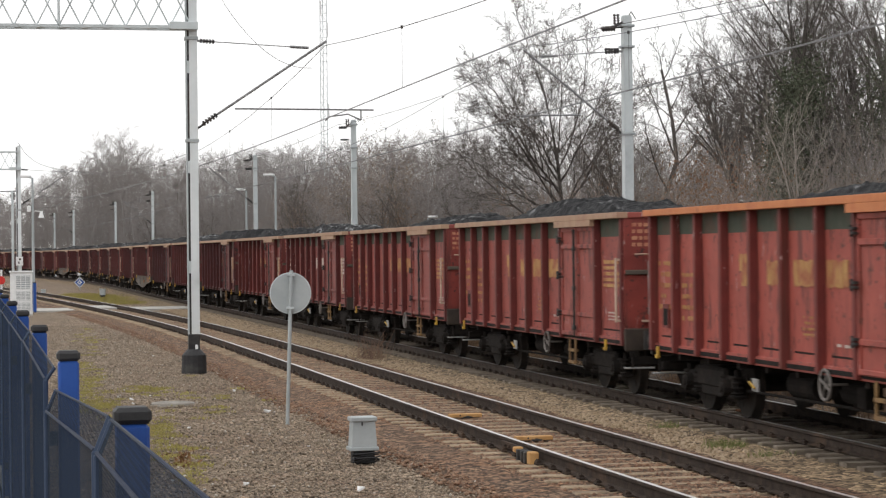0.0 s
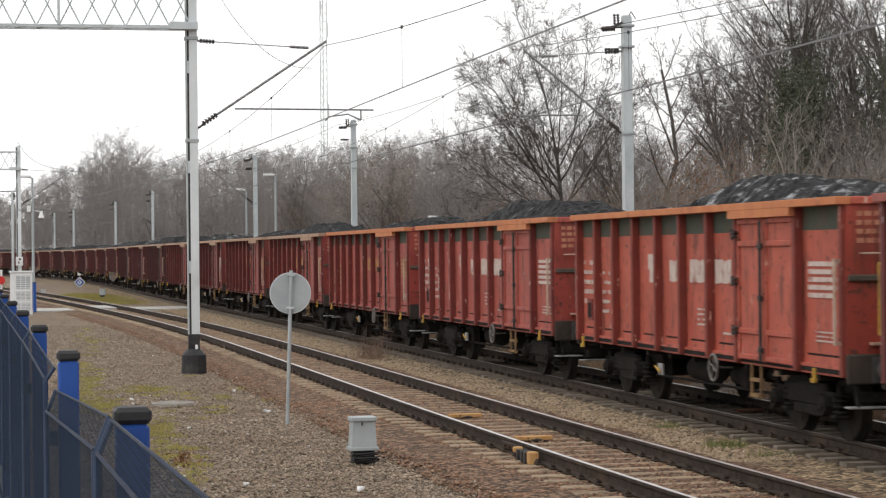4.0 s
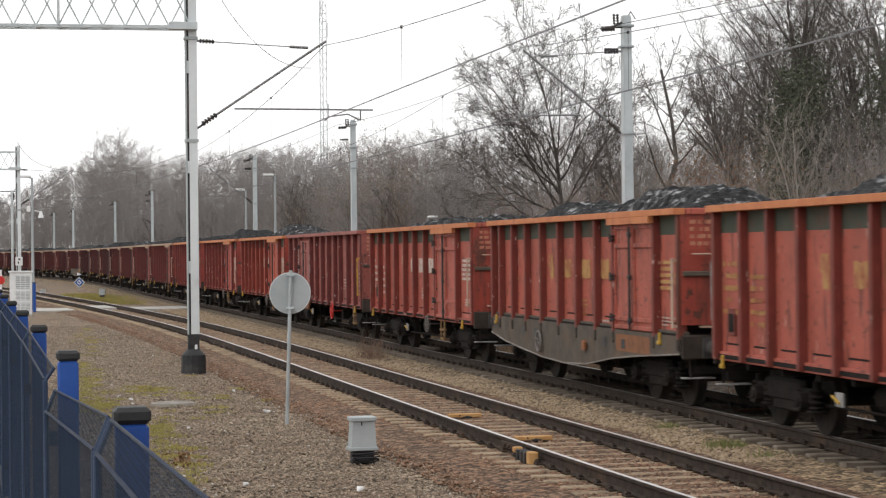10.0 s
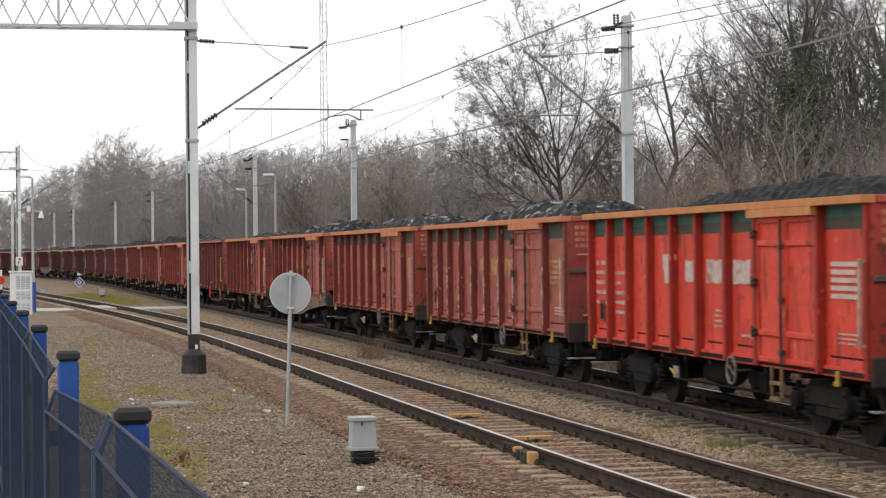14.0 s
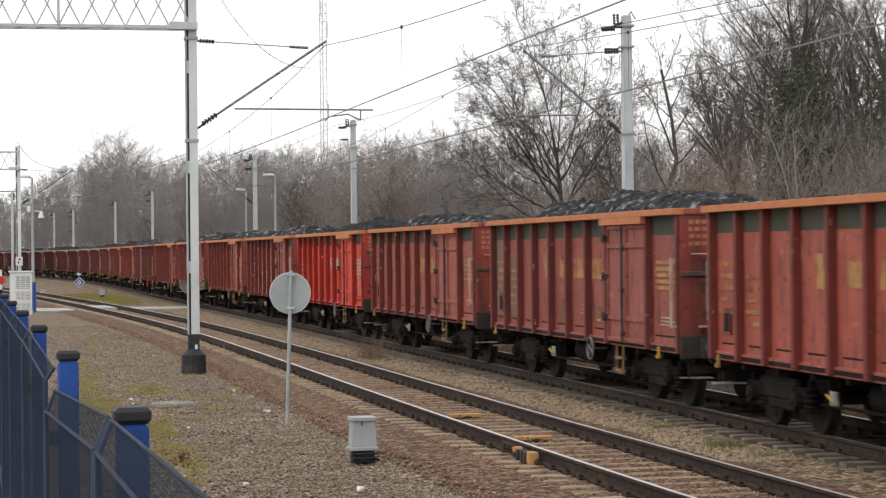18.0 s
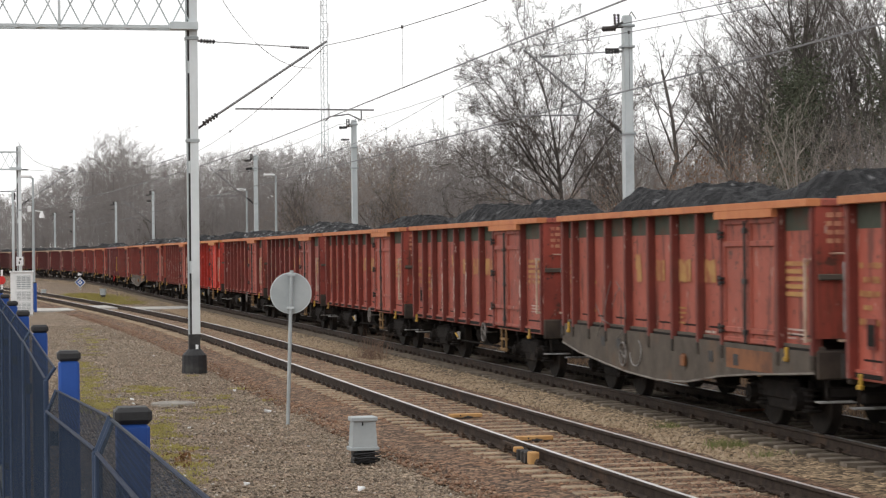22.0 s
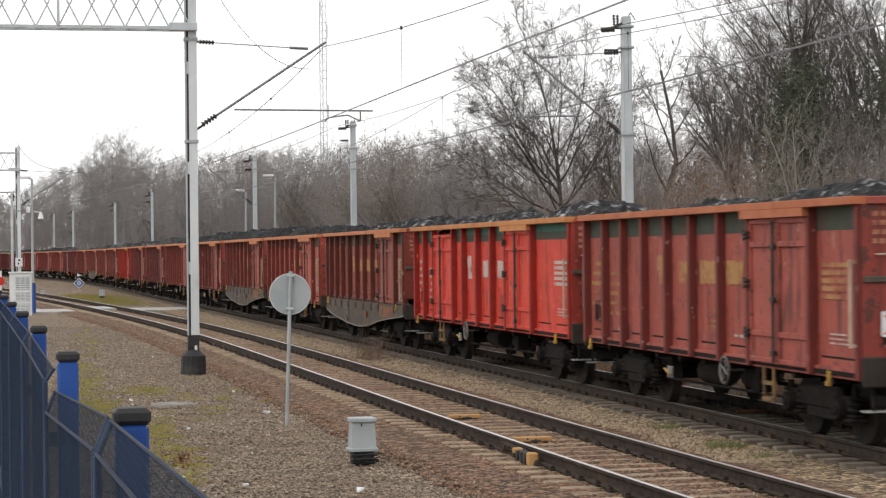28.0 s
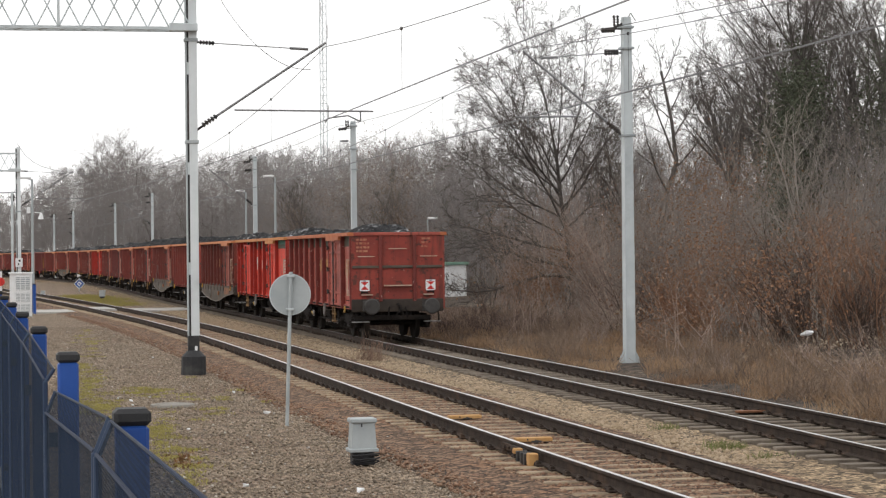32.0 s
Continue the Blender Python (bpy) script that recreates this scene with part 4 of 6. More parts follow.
def far_mast(s, lat, top, arm=True, extras=True):
    t = tagged(new("catenary_mast"), "grey galvanised steel catenary mast beside the far track", "catenary mast", "catenary masts")
    t.matrix_basis = FAR.stand(s, lat, -.24)
    bm = B()
    h = top + .24
    v0 = box(bm, -.11, .11, -.13, .13, .02, h)
    for v in v0[4:]:
        v.co.x *= .82
        v.co.y *= .82
    part("shaft", bm, M["steel"], t)
    for e in (-1, 1):
        bm = B()
        v0 = box(bm, e * .112 - .006, e * .112 + .006, -.15, .15, .02, h - .05)
        for v in v0[4:]:
            v.co.x *= .84
            v.co.y *= .84
        part("flange", bm, M["steel"], t)
    bm = B()
    box(bm, -.32, .32, -.28, .28, -.1, .03, .01)
    part("base_plate", bm, M["greypaint"], t)
    for e in (-1, 1):
        bm = B()
        f = bm.faces.new([bm.verts.new(p) for p in ((e * .12, -.01, .03), (e * .26, -.01, .03), (e * .24, -.01, .16), (e * .12, -.01, .4))])
        ex = bmesh.ops.extrude_face_region(bm, geom=[f])
        bmesh.ops.translate(bm, verts=[q for q in ex["geom"] if isinstance(q, bmesh.types.BMVert)], vec=(0, .02, 0))
        part("gusset", bm, M["steel"], t)
    for z in ([h - .25, h - .75, 5.5] if arm else [h - .2, h - 1.15, h - 2.0]):
        bm = B()
        box(bm, -.16, .16, -.16, .16, z - .03, z + .03, .008)
        part("clamp_band", bm, M["greypaint"], t)
    if arm:
        cantilever(t, -1, 2.55, 5.5, 7.5, 5.95, 1.15, 2.75, 2.0)
    if extras:
        g = new("insulator_bracket")
        g.parent = t
        bm = B()
        rod(bm, (-.08, 0, h - .16), (-.34, 0, h - .28), .035, n=6)
        rod(bm, (-.1, 0, h - .28), (-.32, 0, h - .29), .025, n=6)
        part("bracket_arm", bm, M["dark"], g)
        bm = B()
        insulator(bm, (-.28, 0, h - .31), (-.62, 0, h - .33), .075)
        part("insulator", bm, M["dark"], g)
        for x in (-.29, -.2):
            bm = B()
            insulator(bm, (x, 0, h - .22), (x - .01, 0, h + .04), .045, 4)
            part("post_insulator", bm, M["dark"], g)
        bm = B()
        rod(bm, (.05, 0, h - .02), (.12, 0, h + .1), .012, n=5)
        rod(bm, (.12, 0, h + .1), (.24, 0, h - .08), .012, n=5)
        part("jumper_wire", bm, M["dark"], g)
        bm = B()
        insulator(bm, (-.2, 0, h - .82), (-.55, 0, h - .82), .05)
        part("insulator", bm, M["dark"], g)
    return t


for s, top, arm in ((18.3, 8.1, True), (57.9, 8.0, False), (89.8, 8.0, True), (163.8, 8.1, True), (201.6, 8.1, False), (242.2, 8.1, True), (260.9, 8.1, False)):
    far_mast(s, 3.45, top, arm)


def near_mast(s, lat, top, beam_z):
    """A tall mast on a black footing that carries one end of a lattice beam."""
    t = tagged(new("catenary_mast"), "pale grey steel gantry mast on a black footing", "catenary mast", "catenary masts")
    t.matrix_basis = NEAR.stand(s, lat, -.26)
    top += .26
    bm = B()
    box(bm, -.055, .135, -.1, .1, .9, top, .006)
    part("shaft", bm, M["palesteel"], t)
    # dark strip set back beside the shaft: the recess's shade as a colour
    bm = B()
    box(bm, -.1, -.054, -.07, .09, .9, top - .1)
    part("web", bm, M["dark"], t)
    bm = B()
    box(bm, -.13, -.1, -.09, .09, .9, top - .05, .004)
    part("flange", bm, M["greypaint"], t)
    for z in (2.3, 4.6, 6.9):
        bm = B()
        box(bm, -.1, -.052, -.09, -.069, z, z + .28)
        part("batten", bm, M["steel"], t)
    bm = B()
    box(bm, -.13, .13, -.1, .1, .4, .9, .01)
    part("painted_foot", bm, M["black"], t, "black painted lower shaft")
    bm = B()
    rod(bm, (0, 0, 0), (0, 0, .42), .29, .28, 14)
    rod(bm, (0, 0, .42), (0, 0, .56), .28, .14, 14)
    part("footing", bm, M["black"], t, "black tarred concrete footing")
    bm = B()
    box(bm, .02, .08, -.115, -.101, .52, .66)
    part("number_plate", bm, M["white"], t)
    for z in (5.35, 7.7):
        bm = B()
        box(bm, -.15, .16, -.12, .12, z - .04, z + .04, .008)
        part("clamp_band", bm, M["greypaint"], t)
    # lattice beam to the left
    g = new("lattice_beam")
    g.parent = t
    z0, z1 = beam_z + .26, beam_z + 1.24
    L = 13.0
    for y in (-.25, .25):
        for z in (z0, z1):
            bm = B()
            box(bm, -L, .12, y - .03, y + .03, z - .035, z + .035)
            part("chord", bm, M["steel"], g)
    n = 26
    for i in range(n):
        a, b = -L * i / n, -L * (i + 1) / n
        for p, q in (((a, z0), (b, z1)), ((a, z1), (b, z0))):
            bm = B()
            rod(bm, (p[0], -.25, p[1]), (q[0], -.25, q[1]), .017, n=4)
            part("lattice_bar", bm, M["steel"], g)
        bm = B()
        rod(bm, (a, -.25, z0), (b, .25, z0), .015, n=4)
        part("lattice_bar", bm, M["steel"], g)
        if i % 6 == 5:
            bm = B()
            box(bm, b - .03, b + .03, -.28, -.22, z0, z1)
            part("upright", bm, M["steel"], g)
    bm = B()
    box(bm, -.5, .14, -.3, -.12, z0 - .06, z0 + .12, .01)
    part("gusset", bm, M["steel"], g)
    cantilever(t, 1, 3.15, 5.63, 7.67, 6.09, 1.0, 4.25, 3.1)
    return t


near_mast(22.8, -2.79, 9.1, 7.68)
near_mast(99.5, -2.79, 8.75, 7.4)
near_mast(176.0, -2.79, 8.75, 7.4)


# ---- overhead wires ----
def wire(name, pts, r, material, group, label):
    vs, fs = tube_mesh([(pts, [r] * len(pts))], 5)
    return tagged(raw(name, vs, fs, material), label, "wire", group)


def tube_mesh(lines, sides=4):
    """Tapered tubes along polylines of (points, radii)."""
    vs, fs = [], []
    for pts, rad in lines:
        prev = None
        for i, (p, r) in enumerate(zip(pts, rad)):
            d = (pts[min(i + 1, len(pts) - 1)] - pts[max(i - 1, 0)])
            d = d.normalized() if d.length > 1e-6 else Vector((0, 0, 1))
            a = d.orthogonal().normalized()
            b = d.cross(a)
            o = len(vs)
            for k in range(sides):
                q = k * math.tau / sides
                vs.append(p + a * (r * math.cos(q)) + b * (r * math.sin(q)))
            if prev is not None:
                for k in range(sides):
                    fs.append((prev + k, prev + (k + 1) % sides, o + (k + 1) % sides, o + k))
            prev = o
    return vs, fs


def catenary(line, supports, lat, z_contact, z_top, sag):
    """A contact wire and the sagging messenger above it, hung together by droppers."""
    t = tagged(new("overhead_line"), "thin dark overhead wires with droppers above the track", "overhead line", "overhead lines")
    mess, cont = [], []
    drops = []
    for a, b in zip(supports, supports[1:]):
        for i in range(16):
            f = i / 16
            s = a + (b - a) * f
            z = z_top - 4 * sag * f * (1 - f)
            la = lat[0] + (lat[1] - lat[0]) * f
            mess.append(line.at(s, la, z))
            cont.append(line.at(s, la, z_contact))
            if i in (2, 4, 6, 8, 10, 12, 14):
                drops.append((line.at(s, la, z_contact), line.at(s, la, z)))
    side = Vector((.05, 0, .028))
    for pts, nm in ((mess, "messenger_wire"), (cont, "contact_wire"), ([p + side for p in cont], "contact_wire")):
        v, f = tube_mesh([(pts, [.0085] * len(pts))], 5)
        raw(nm, v, f, M["wirestuff"], t)
    for a, b in drops:
        v, f = tube_mesh([((a, b), (.005, .005))], 4)
        raw("dropper", v, f, M["dark"], t)
        bm = B()
        rod(bm, b - Vector((0, 0, .03)), b + Vector((0, 0, .03)), .025, n=6)
        part("clamp", bm, M["dark"], t)


catenary(NEAR, (-54, 22.8, 99.5, 176), (.33, .33), 5.6, 7.31, 1.25)
catenary(FAR, (-54, 18.3, 89.8, 163.8, 242.2), (.8, .8), 5.62, 7.3, 1.2)
for z, la in ((7.78, 2.75),):
    pts = []
    ss = (-54, 18.3, 57.9, 89.8, 126, 163.8, 201.6, 242.2, 260.9)
    for a, b in zip(ss, ss[1:]):
        pts += [FAR.at(a + (b - a) * i / 8, la, z - .9 * 4 * (i / 8) * (1 - i / 8) * ((b - a) / 70) ** 2) for i in range(8)]
    wire("feeder_wire", pts, .0085, M["dark"], "feeder wires", "thin dark feeder wire along the far masts")
loop = [NEAR.at(22.8 + 2, -2.0 + 2.3 * f, 8.9 - 1.95 * math.sin(min(1, f * 1.05) * 1.57) ** .8) for f in [i / 12 for i in range(13)]]
wire("jumper_cable", loop, .007, M["dark"], "jumper cables", "thin hanging jumper cable near the gantry")



def hanging(spots, depth0, depth1, label):
    """A slack cable through bearings and heights, from one depth to another."""
    n = len(spots)
    pts = []
    for i, (px, py) in enumerate(spots):
        dep = depth0 + (depth1 - depth0) * i / (n - 1)
        pts.append(bearing(px, dep, 2.469 + (457 - .0103 * px - py) * dep / LENS))
    wire("jumper_cable", pts, .012, M["wirestuff"], "jumper cables", label)


hanging(((32, 254), (45, 274), (60, 287), (75, 295), (95, 301), (120, 305), (150, 308), (180, 309), (210, 307), (240, 302), (270, 296), (330, 276)), 102, 92, "slack cable hanging from the far gantry mast")
hanging(((93, 393), (105, 399), (125, 402), (145, 401), (165, 395), (190, 384), (215, 372)), 205, 175, "slack cable between the far masts")
hanging(((215, 360), (225, 367), (245, 371), (265, 370), (285, 362), (310, 350)), 180, 150, "slack cable between the far masts")
hanging(((0, 415), (40, 410), (70, 403), (92, 398)), 240, 215, "slack cable between the far masts")
slim_mast = tagged(new("catenary_mast"), "slim grey distant mast with a short arm", "catenary mast", "catenary masts")
slim_mast.matrix_basis = Matrix.Translation(bearing(22, 140, -.25))
bm = B()
box(bm, -.07, .07, -.08, .08, 0, 6.9, .01)
part("shaft", bm, M["steel"], slim_mast)
bm = B()
rod(bm, (-3.5, 0, 6.82), (.3, 0, 6.86), .04, n=6)
part("arm", bm, M["wirestuff"], slim_mast)
bm = B()
insulator(bm, (.1, 0, 6.3), (.1, 0, 6.75), .07)
part("insulator", bm, M["dark"], slim_mast)


# ---- trackside things ----
def lamp_post(s, line, lat, top, group):
    t = tagged(new("street_lamp"), "slim grey lamp post with a flat pale lamp head", "street lamp", group)
    t.matrix_basis = line.stand(s, lat, -.25)
    bm = B()
    rod(bm, (0, 0, 0), (0, 0, top + .25), .085, .05, 10)
    part("post", bm, M["greypaint"], t)
    bm = B()
    rod(bm, (0, 0, top + .22), (-.3, 0, top + .3), .03, n=6)
    part("bracket", bm, M["greypaint"], t)
    bm = B()
    v = box(bm, -.62, -.05, -.13, .13, top + .26, top + .38, .03)
    part("lamp_head", bm, M["white"], t)
    return t


lamp_post(81.3, FAR, 3.4, 6.5, "lamps beside the track")
lamp_post(93.6, FAR, 3.4, 6.1, "lamps beside the track")
lamp_post(100, FAR, 7.7, 4.4, "lamps beside the track").matrix_basis = Matrix.Translation(bearing(757, 128, -.2)) @ pose(0, 0, 0, 0, 0, 150)
lampl = lamp_post(84.7, NEAR, -3.2, 6.4, "lamps beside the track")
bm = B()
box(bm, -.28, -.1, -.12, .12, 4.95, 5.25, .02)
part("control_box", bm, M["white"], lampl)
bm = B()
rod(bm, (.1, 0, 5.0), (.5, 0, 4.95), .025, n=6)
rod(bm, (.42, 0, 4.95), (.42, 0, 4.65), .06, .15, 10)
part("loudspeaker", bm, M["white"], lampl)

# the back of a round sign on a slender, slightly leaning pole
sign = tagged(new("round_sign"), "back of a round grey metal sign on a thin pole", "sign")
sign.matrix_basis = Matrix.Translation((-2.53, 35.38, -.27)) @ pose(0, 0, 0, 0, 2.0, 8)
bm = B()
rod(bm, (0, 0, 0), (0, 0, 2.47), .03, n=10)
part("pole", bm, M["greypaint"], sign)
bm = B()
rod(bm, (0, .045, 2.105), (0, .058, 2.105), .325, n=40)
part("disc", bm, M["greypaint"], sign)
bm = B()
ring(bm, (0, .05, 2.105), (0, 1, 0), .325, .009, 40, 6)
part("edge_bead", bm, M["steel"], sign)
for z in (1.87, 2.4):
    bm = B()
    box(bm, -.06, .06, -.034, .045, z - .02, z + .02, .005)
    part("bracket", bm, M["steel"], sign)

# relay box on a cable stub
rb = tagged(new("relay_box"), "small grey tapered trackside relay box with black cables", "relay box")
rb.matrix_basis = Matrix.Translation((-1.08, 28.75, -.27)) @ pose(0, 0, 0, 0, 0, 14)
bm = B()
v = box(bm, -.165, .165, -.13, .13, .22, .55)
for q in v[4:]:
    q.co.x *= .88
    q.co.y *= .88
part("housing", bm, M["greypaint"], rb)
bm = B()
box(bm, -.172, .172, -.14, .14, .55, .61, .012)
part("lid", bm, M["greypaint"], rb)
bm = B()
box(bm, -.19, .19, -.155, .155, .17, .22, .01)
part("base_flange", bm, M["greypaint"], rb)
bm = B()
box(bm, -.14, .14, -.11, .11, 0, .17, .01)
part("pedestal", bm, M["black"], rb)
for i in range(5):
    bm = B()
    rr = random.Random(i)
    pts = [Vector((-.17 + .09 * k + rr.uniform(-.01, .01), -.16 - .02 * (i % 3), .03 + .028 * i + rr.uniform(-.01, .01) + (.02 if k == 4 else 0))) for k in range(5)]
    for a, b in zip(pts, pts[1:]):
        rod(bm, a, b, .011, n=6)
    part("cable", bm, M["black"], rb)
bm = B()
rod(bm, (-.03, -.128, .5), (-.03, -.128, .545), .008, n=6)
part("lid_catch", bm, M["dark"], rb)

# manhole cover
mh = tagged(new("manhole_cover"), "round flat concrete manhole cover in the gravel", "manhole cover")
mh.matrix_basis = Matrix.Translation((-4.98, 40.4, -.285))
bm = B()
rod(bm, (0, 0, 0), (0, 0, .05), .41, .4, 32)
part("rim", bm, M["cover"], mh)
bm = B()
rod(bm, (0, 0, .05), (0, 0, .062), .34, .33, 28)
part("lid", bm, M["cover"], mh)


# yellow boards and an insulated joint on the near track
def board(s, lat, length, turn):
    b = tagged(new("wooden_board"), "weathered orange-yellow board between the rails", "board", "boards between the rails")
    b.matrix_basis = NEAR.stand(s, lat, -.175, turn)
    bm = B()
    box(bm, -length / 2, length / 2, -.09, .09, 0, .055, .006)
    part("plank", bm, M["orange"], b)
    bm = B()
    rod(bm, (.0, -.095, .02), (.1, -.1, .0), .012, n=6)
    box(bm, -.05, .08, -.13, -.09, -.01, .015)
    part("clip", bm, M["dark"], b)
    bm = B()
    rod(bm, (-.1, -.092, .03), (-.1, -.088, .03), .014, n=8)
    part("bolt", bm, M["black"], b)


board(6.43, .0, .52, .02)
board(1.94, -.02, .52, .0)
jt = tagged(new("rail_joint_device"), "dark rail joint plates with orange end blocks", "rail joint")
jt.matrix_basis = NEAR.stand(-.75, -.755, 0)
bm = B()
box(bm, -.07, -.04, .0, 1.25, -.13, -.04, .008)
part("fishplate", bm, M["railside"], jt)
for y in (.05, .3, .55, .8, 1.0):
    bm = B()
    rod(bm, (-.07, y, -.085), (-.1, y, -.085), .02, n=6)
    part("bolt", bm, M["railside"], jt)
for y0, y1, x0, z0, z1 in ((-.72, -.56, -.2, -.19, -.03), (.06, .16, -.2, -.1, -.03)):
    bm = B()
    box(bm, x0, x0 + .12, y0, y1, z0, z1, .012)
    part("end_block", bm, M["orange"], jt)
for y in (-.42, -.25, -.05):
    bm = B()
    box(bm, -.2, -.05, y - .04, y + .04, -.2, -.05, .01)
    part("bracket", bm, M["dark"], jt)

# level crossing across both tracks: concrete slabs
lc = tagged(new("crossing_slabs"), "pale concrete level-crossing slabs across the tracks", "level crossing", kind="structure")
mc = NEAR.stand(84.5, 0, 0)
lc.matrix_basis = mc
for i, (x0, x1) in enumerate(((-16, -12.5), (-12.5, -9), (-9, -5.5), (-5.5, -2.6), (-2.6, -.86), (-.66, .66), (.86, 2.3), (2.3, 3.7), (3.7, 5.0))):
    for j in range(3):
        bm = B()
        box(bm, x0 + .01, x1 - .01, -2.6 + j * 1.75, -2.6 + (j + 1) * 1.75 - .02, -.3, -.1 if abs(x0 + x1) < .1 else -.2, .012)
        part("slab", bm, M["concrete"], lc)

# white equipment cabinet with louvred panels
cb = tagged(new("equipment_cabinet"), "white steel equipment cabinet with three louvred panels", "cabinet")
cb.matrix_basis = Matrix.Translation(bearing(36, 102, -.27)) @ pose(0, 0, 0, 0, 0, 10)
bm = B()
box(bm, -.5, .5, -.35, .35, .06, 2.0, .01)
part("housing", bm, M["white"], cb)
bm = B()
box(bm, -.55, .55, -.4, .4, 2.0, 2.07, .01)
part("roof", bm, M["white"], cb)
bm = B()
box(bm, -.52, .52, -.37, .37, 0, .06)
part("plinth", bm, M["concrete"], cb)
for z0, z1 in ((1.25, 1.85), (.72, 1.12), (.2, .6)):
    bm = B()
    box(bm, -.3, .36, -.362, -.35, z0 - .04, z1 + .04, .004)
    pan = part("louvre_frame", bm, M["white"], cb)
    for k in range(3):
        x = -.2 + k * .22
        bm = B()
        box(bm, x - .02, x + .17, -.367, -.361, z0, z1)
        gr = part("grille", bm, M["greypaint"], pan)
        n = 6
        bm = B()
        for q in range(n):
            z = z0 + (z1 - z0) * (q + .3) / n
            box(bm, x - .02, x + .17, -.376, -.366, z, z + .03)
        part("louvre", bm, M["white"], gr)

# blue gate posts by the crossing, red crossing light
for px, dep, w in ((54, 108, .2), (60, 108, .2)):
    g = tagged(new("blue_post"), "blue painted steel post beside the level crossing", "post", "blue crossing posts")
    g.matrix_basis = Matrix.Translation(bearing(px, dep, -.27))
    bm = B()
    box(bm, -.07, .07, -.05, .05, 0, 1.42, .01)
    part("shaft", bm, M["blue"], g)
    bm = B()
    box(bm, -.075, .075, -.055, .055, 1.42, 1.47, .01)
    part("cap", bm, M["black"], g)
xl = tagged(new("crossing_light"), "red level-crossing light on a white post", "signal light")
xl.matrix_basis = Matrix.Translation(bearing(1, 106, -.27))
bm = B()
rod(bm, (0, 0, 0), (0, 0, 2.1), .05, n=10)
part("post", bm, M["white"], xl)
bm = B()
rod(bm, (0, -.06, 1.6), (0, -.1, 1.6), .2, n=20)
part("lens", bm, M["red"], xl)
# small plate on the far gantry mast
pl = tagged(new("mast_sign"), "small white plate with a dark mark on the mast", "sign")
pl.matrix_basis = NEAR.stand(99.4, -2.79, 0)
bm = B()
box(bm, -.2, .2, -.16, -.14, 1.95, 2.45, .01)
part("plate", bm, M["white"], pl)
bm = B()
box(bm, -.03, .08, -.168, -.161, 2.25, 2.36)
box(bm, -.07, .0, -.168, -.161, 2.05, 2.18)
part("mark", bm, M["dark"], pl)

# blue and white diamond marker, low relay boxes beyond the crossing
dm = tagged(new("diamond_sign"), "blue and white diamond marker on a short post", "sign")
dm.matrix_basis = Matrix.Translation(bearing(139.5, 176, -.27)) @ pose(0, 0, 0, 0, 0, 4)
bm = B()
rod(bm, (0, 0, 0), (0, 0, .9), .03, n=8)
part("post", bm, M["greypaint"], dm)
for k, (r, mt, y) in enumerate(((.44, "white", 0), (.37, "blue", -.014), (.2, "white", -.028), (.1, "blue", -.042))):
    bm = B()
    f = bm.faces.new([bm.verts.new(p) for p in ((-r, y, .62), (0, y, .62 - r), (r, y, .62), (0, y, .62 + r))])
    ex = bmesh.ops.extrude_face_region(bm, geom=[f])
    bmesh.ops.translate(bm, verts=[q for q in ex["geom"] if isinstance(q, bmesh.types.BMVert)], vec=(0, .012, 0))
    part("plate" if k == 0 else "field", bm, M[mt], dm)
bm = B()
f = bm.faces.new([bm.verts.new(p) for p in ((-.16, -.01, 1.14), (-.16, -.01, 1.42), (.18, -.01, 1.26))])
ex = bmesh.ops.extrude_face_region(bm, geom=[f])
bmesh.ops.translate(bm, verts=[q for q in ex["geom"] if isinstance(q, bmesh.types.BMVert)], vec=(0, .012, 0))
part("pennant", bm, M["white"], dm)
bm = B()
rod(bm, (0, 0, .9), (0, 0, 1.3), .02, n=6)
part("stem", bm, M["greypaint"], dm)
for px, dep, k in ((180, 142, 1.0), (75, 150, .8)):
    g = tagged(new("relay_box"), "low grey relay box between the far tracks", "relay box", "far relay boxes")
    g.matrix_basis = Matrix.Translation(bearing(px, dep, -.27)) @ Matrix.Scale(k, 4)
    bm = B()
    box(bm, -.18, .18, -.15, .15, .2, .55, .01)
    part("housing", bm, M["greypaint"], g)
    bm = B()
    box(bm, -.2, .2, -.17, .17, .55, .6, .01)
    part("lid", bm, M["greypaint"], g)
    bm = B()
    box(bm, -.14, .14, -.1, .1, 0, .2)
    part("pedestal", bm, M["black"], g)

# rusty boards lying on the far track
for px, dep in ((1330, 36.0), (1512, 33.0)):
    b = tagged(new("wooden_board"), "short rust-stained board on the far track's sleepers", "board", "boards on the far track")
    p = bearing(px, dep, 0)
    k = int(np.argmin((FAR.x - p.x) ** 2 + (FAR.y - p.y) ** 2))
    b.matrix_basis = Matrix.Translation((p.x, p.y, -.176)) @ pose(0, 0, 0, 0, 0, math.degrees(FAR.a[k]))
    bm = B()
    box(bm, -.28, .28, -.1, .1, 0, .035, .005)
    part("plank", bm, M["rustplate"], b)

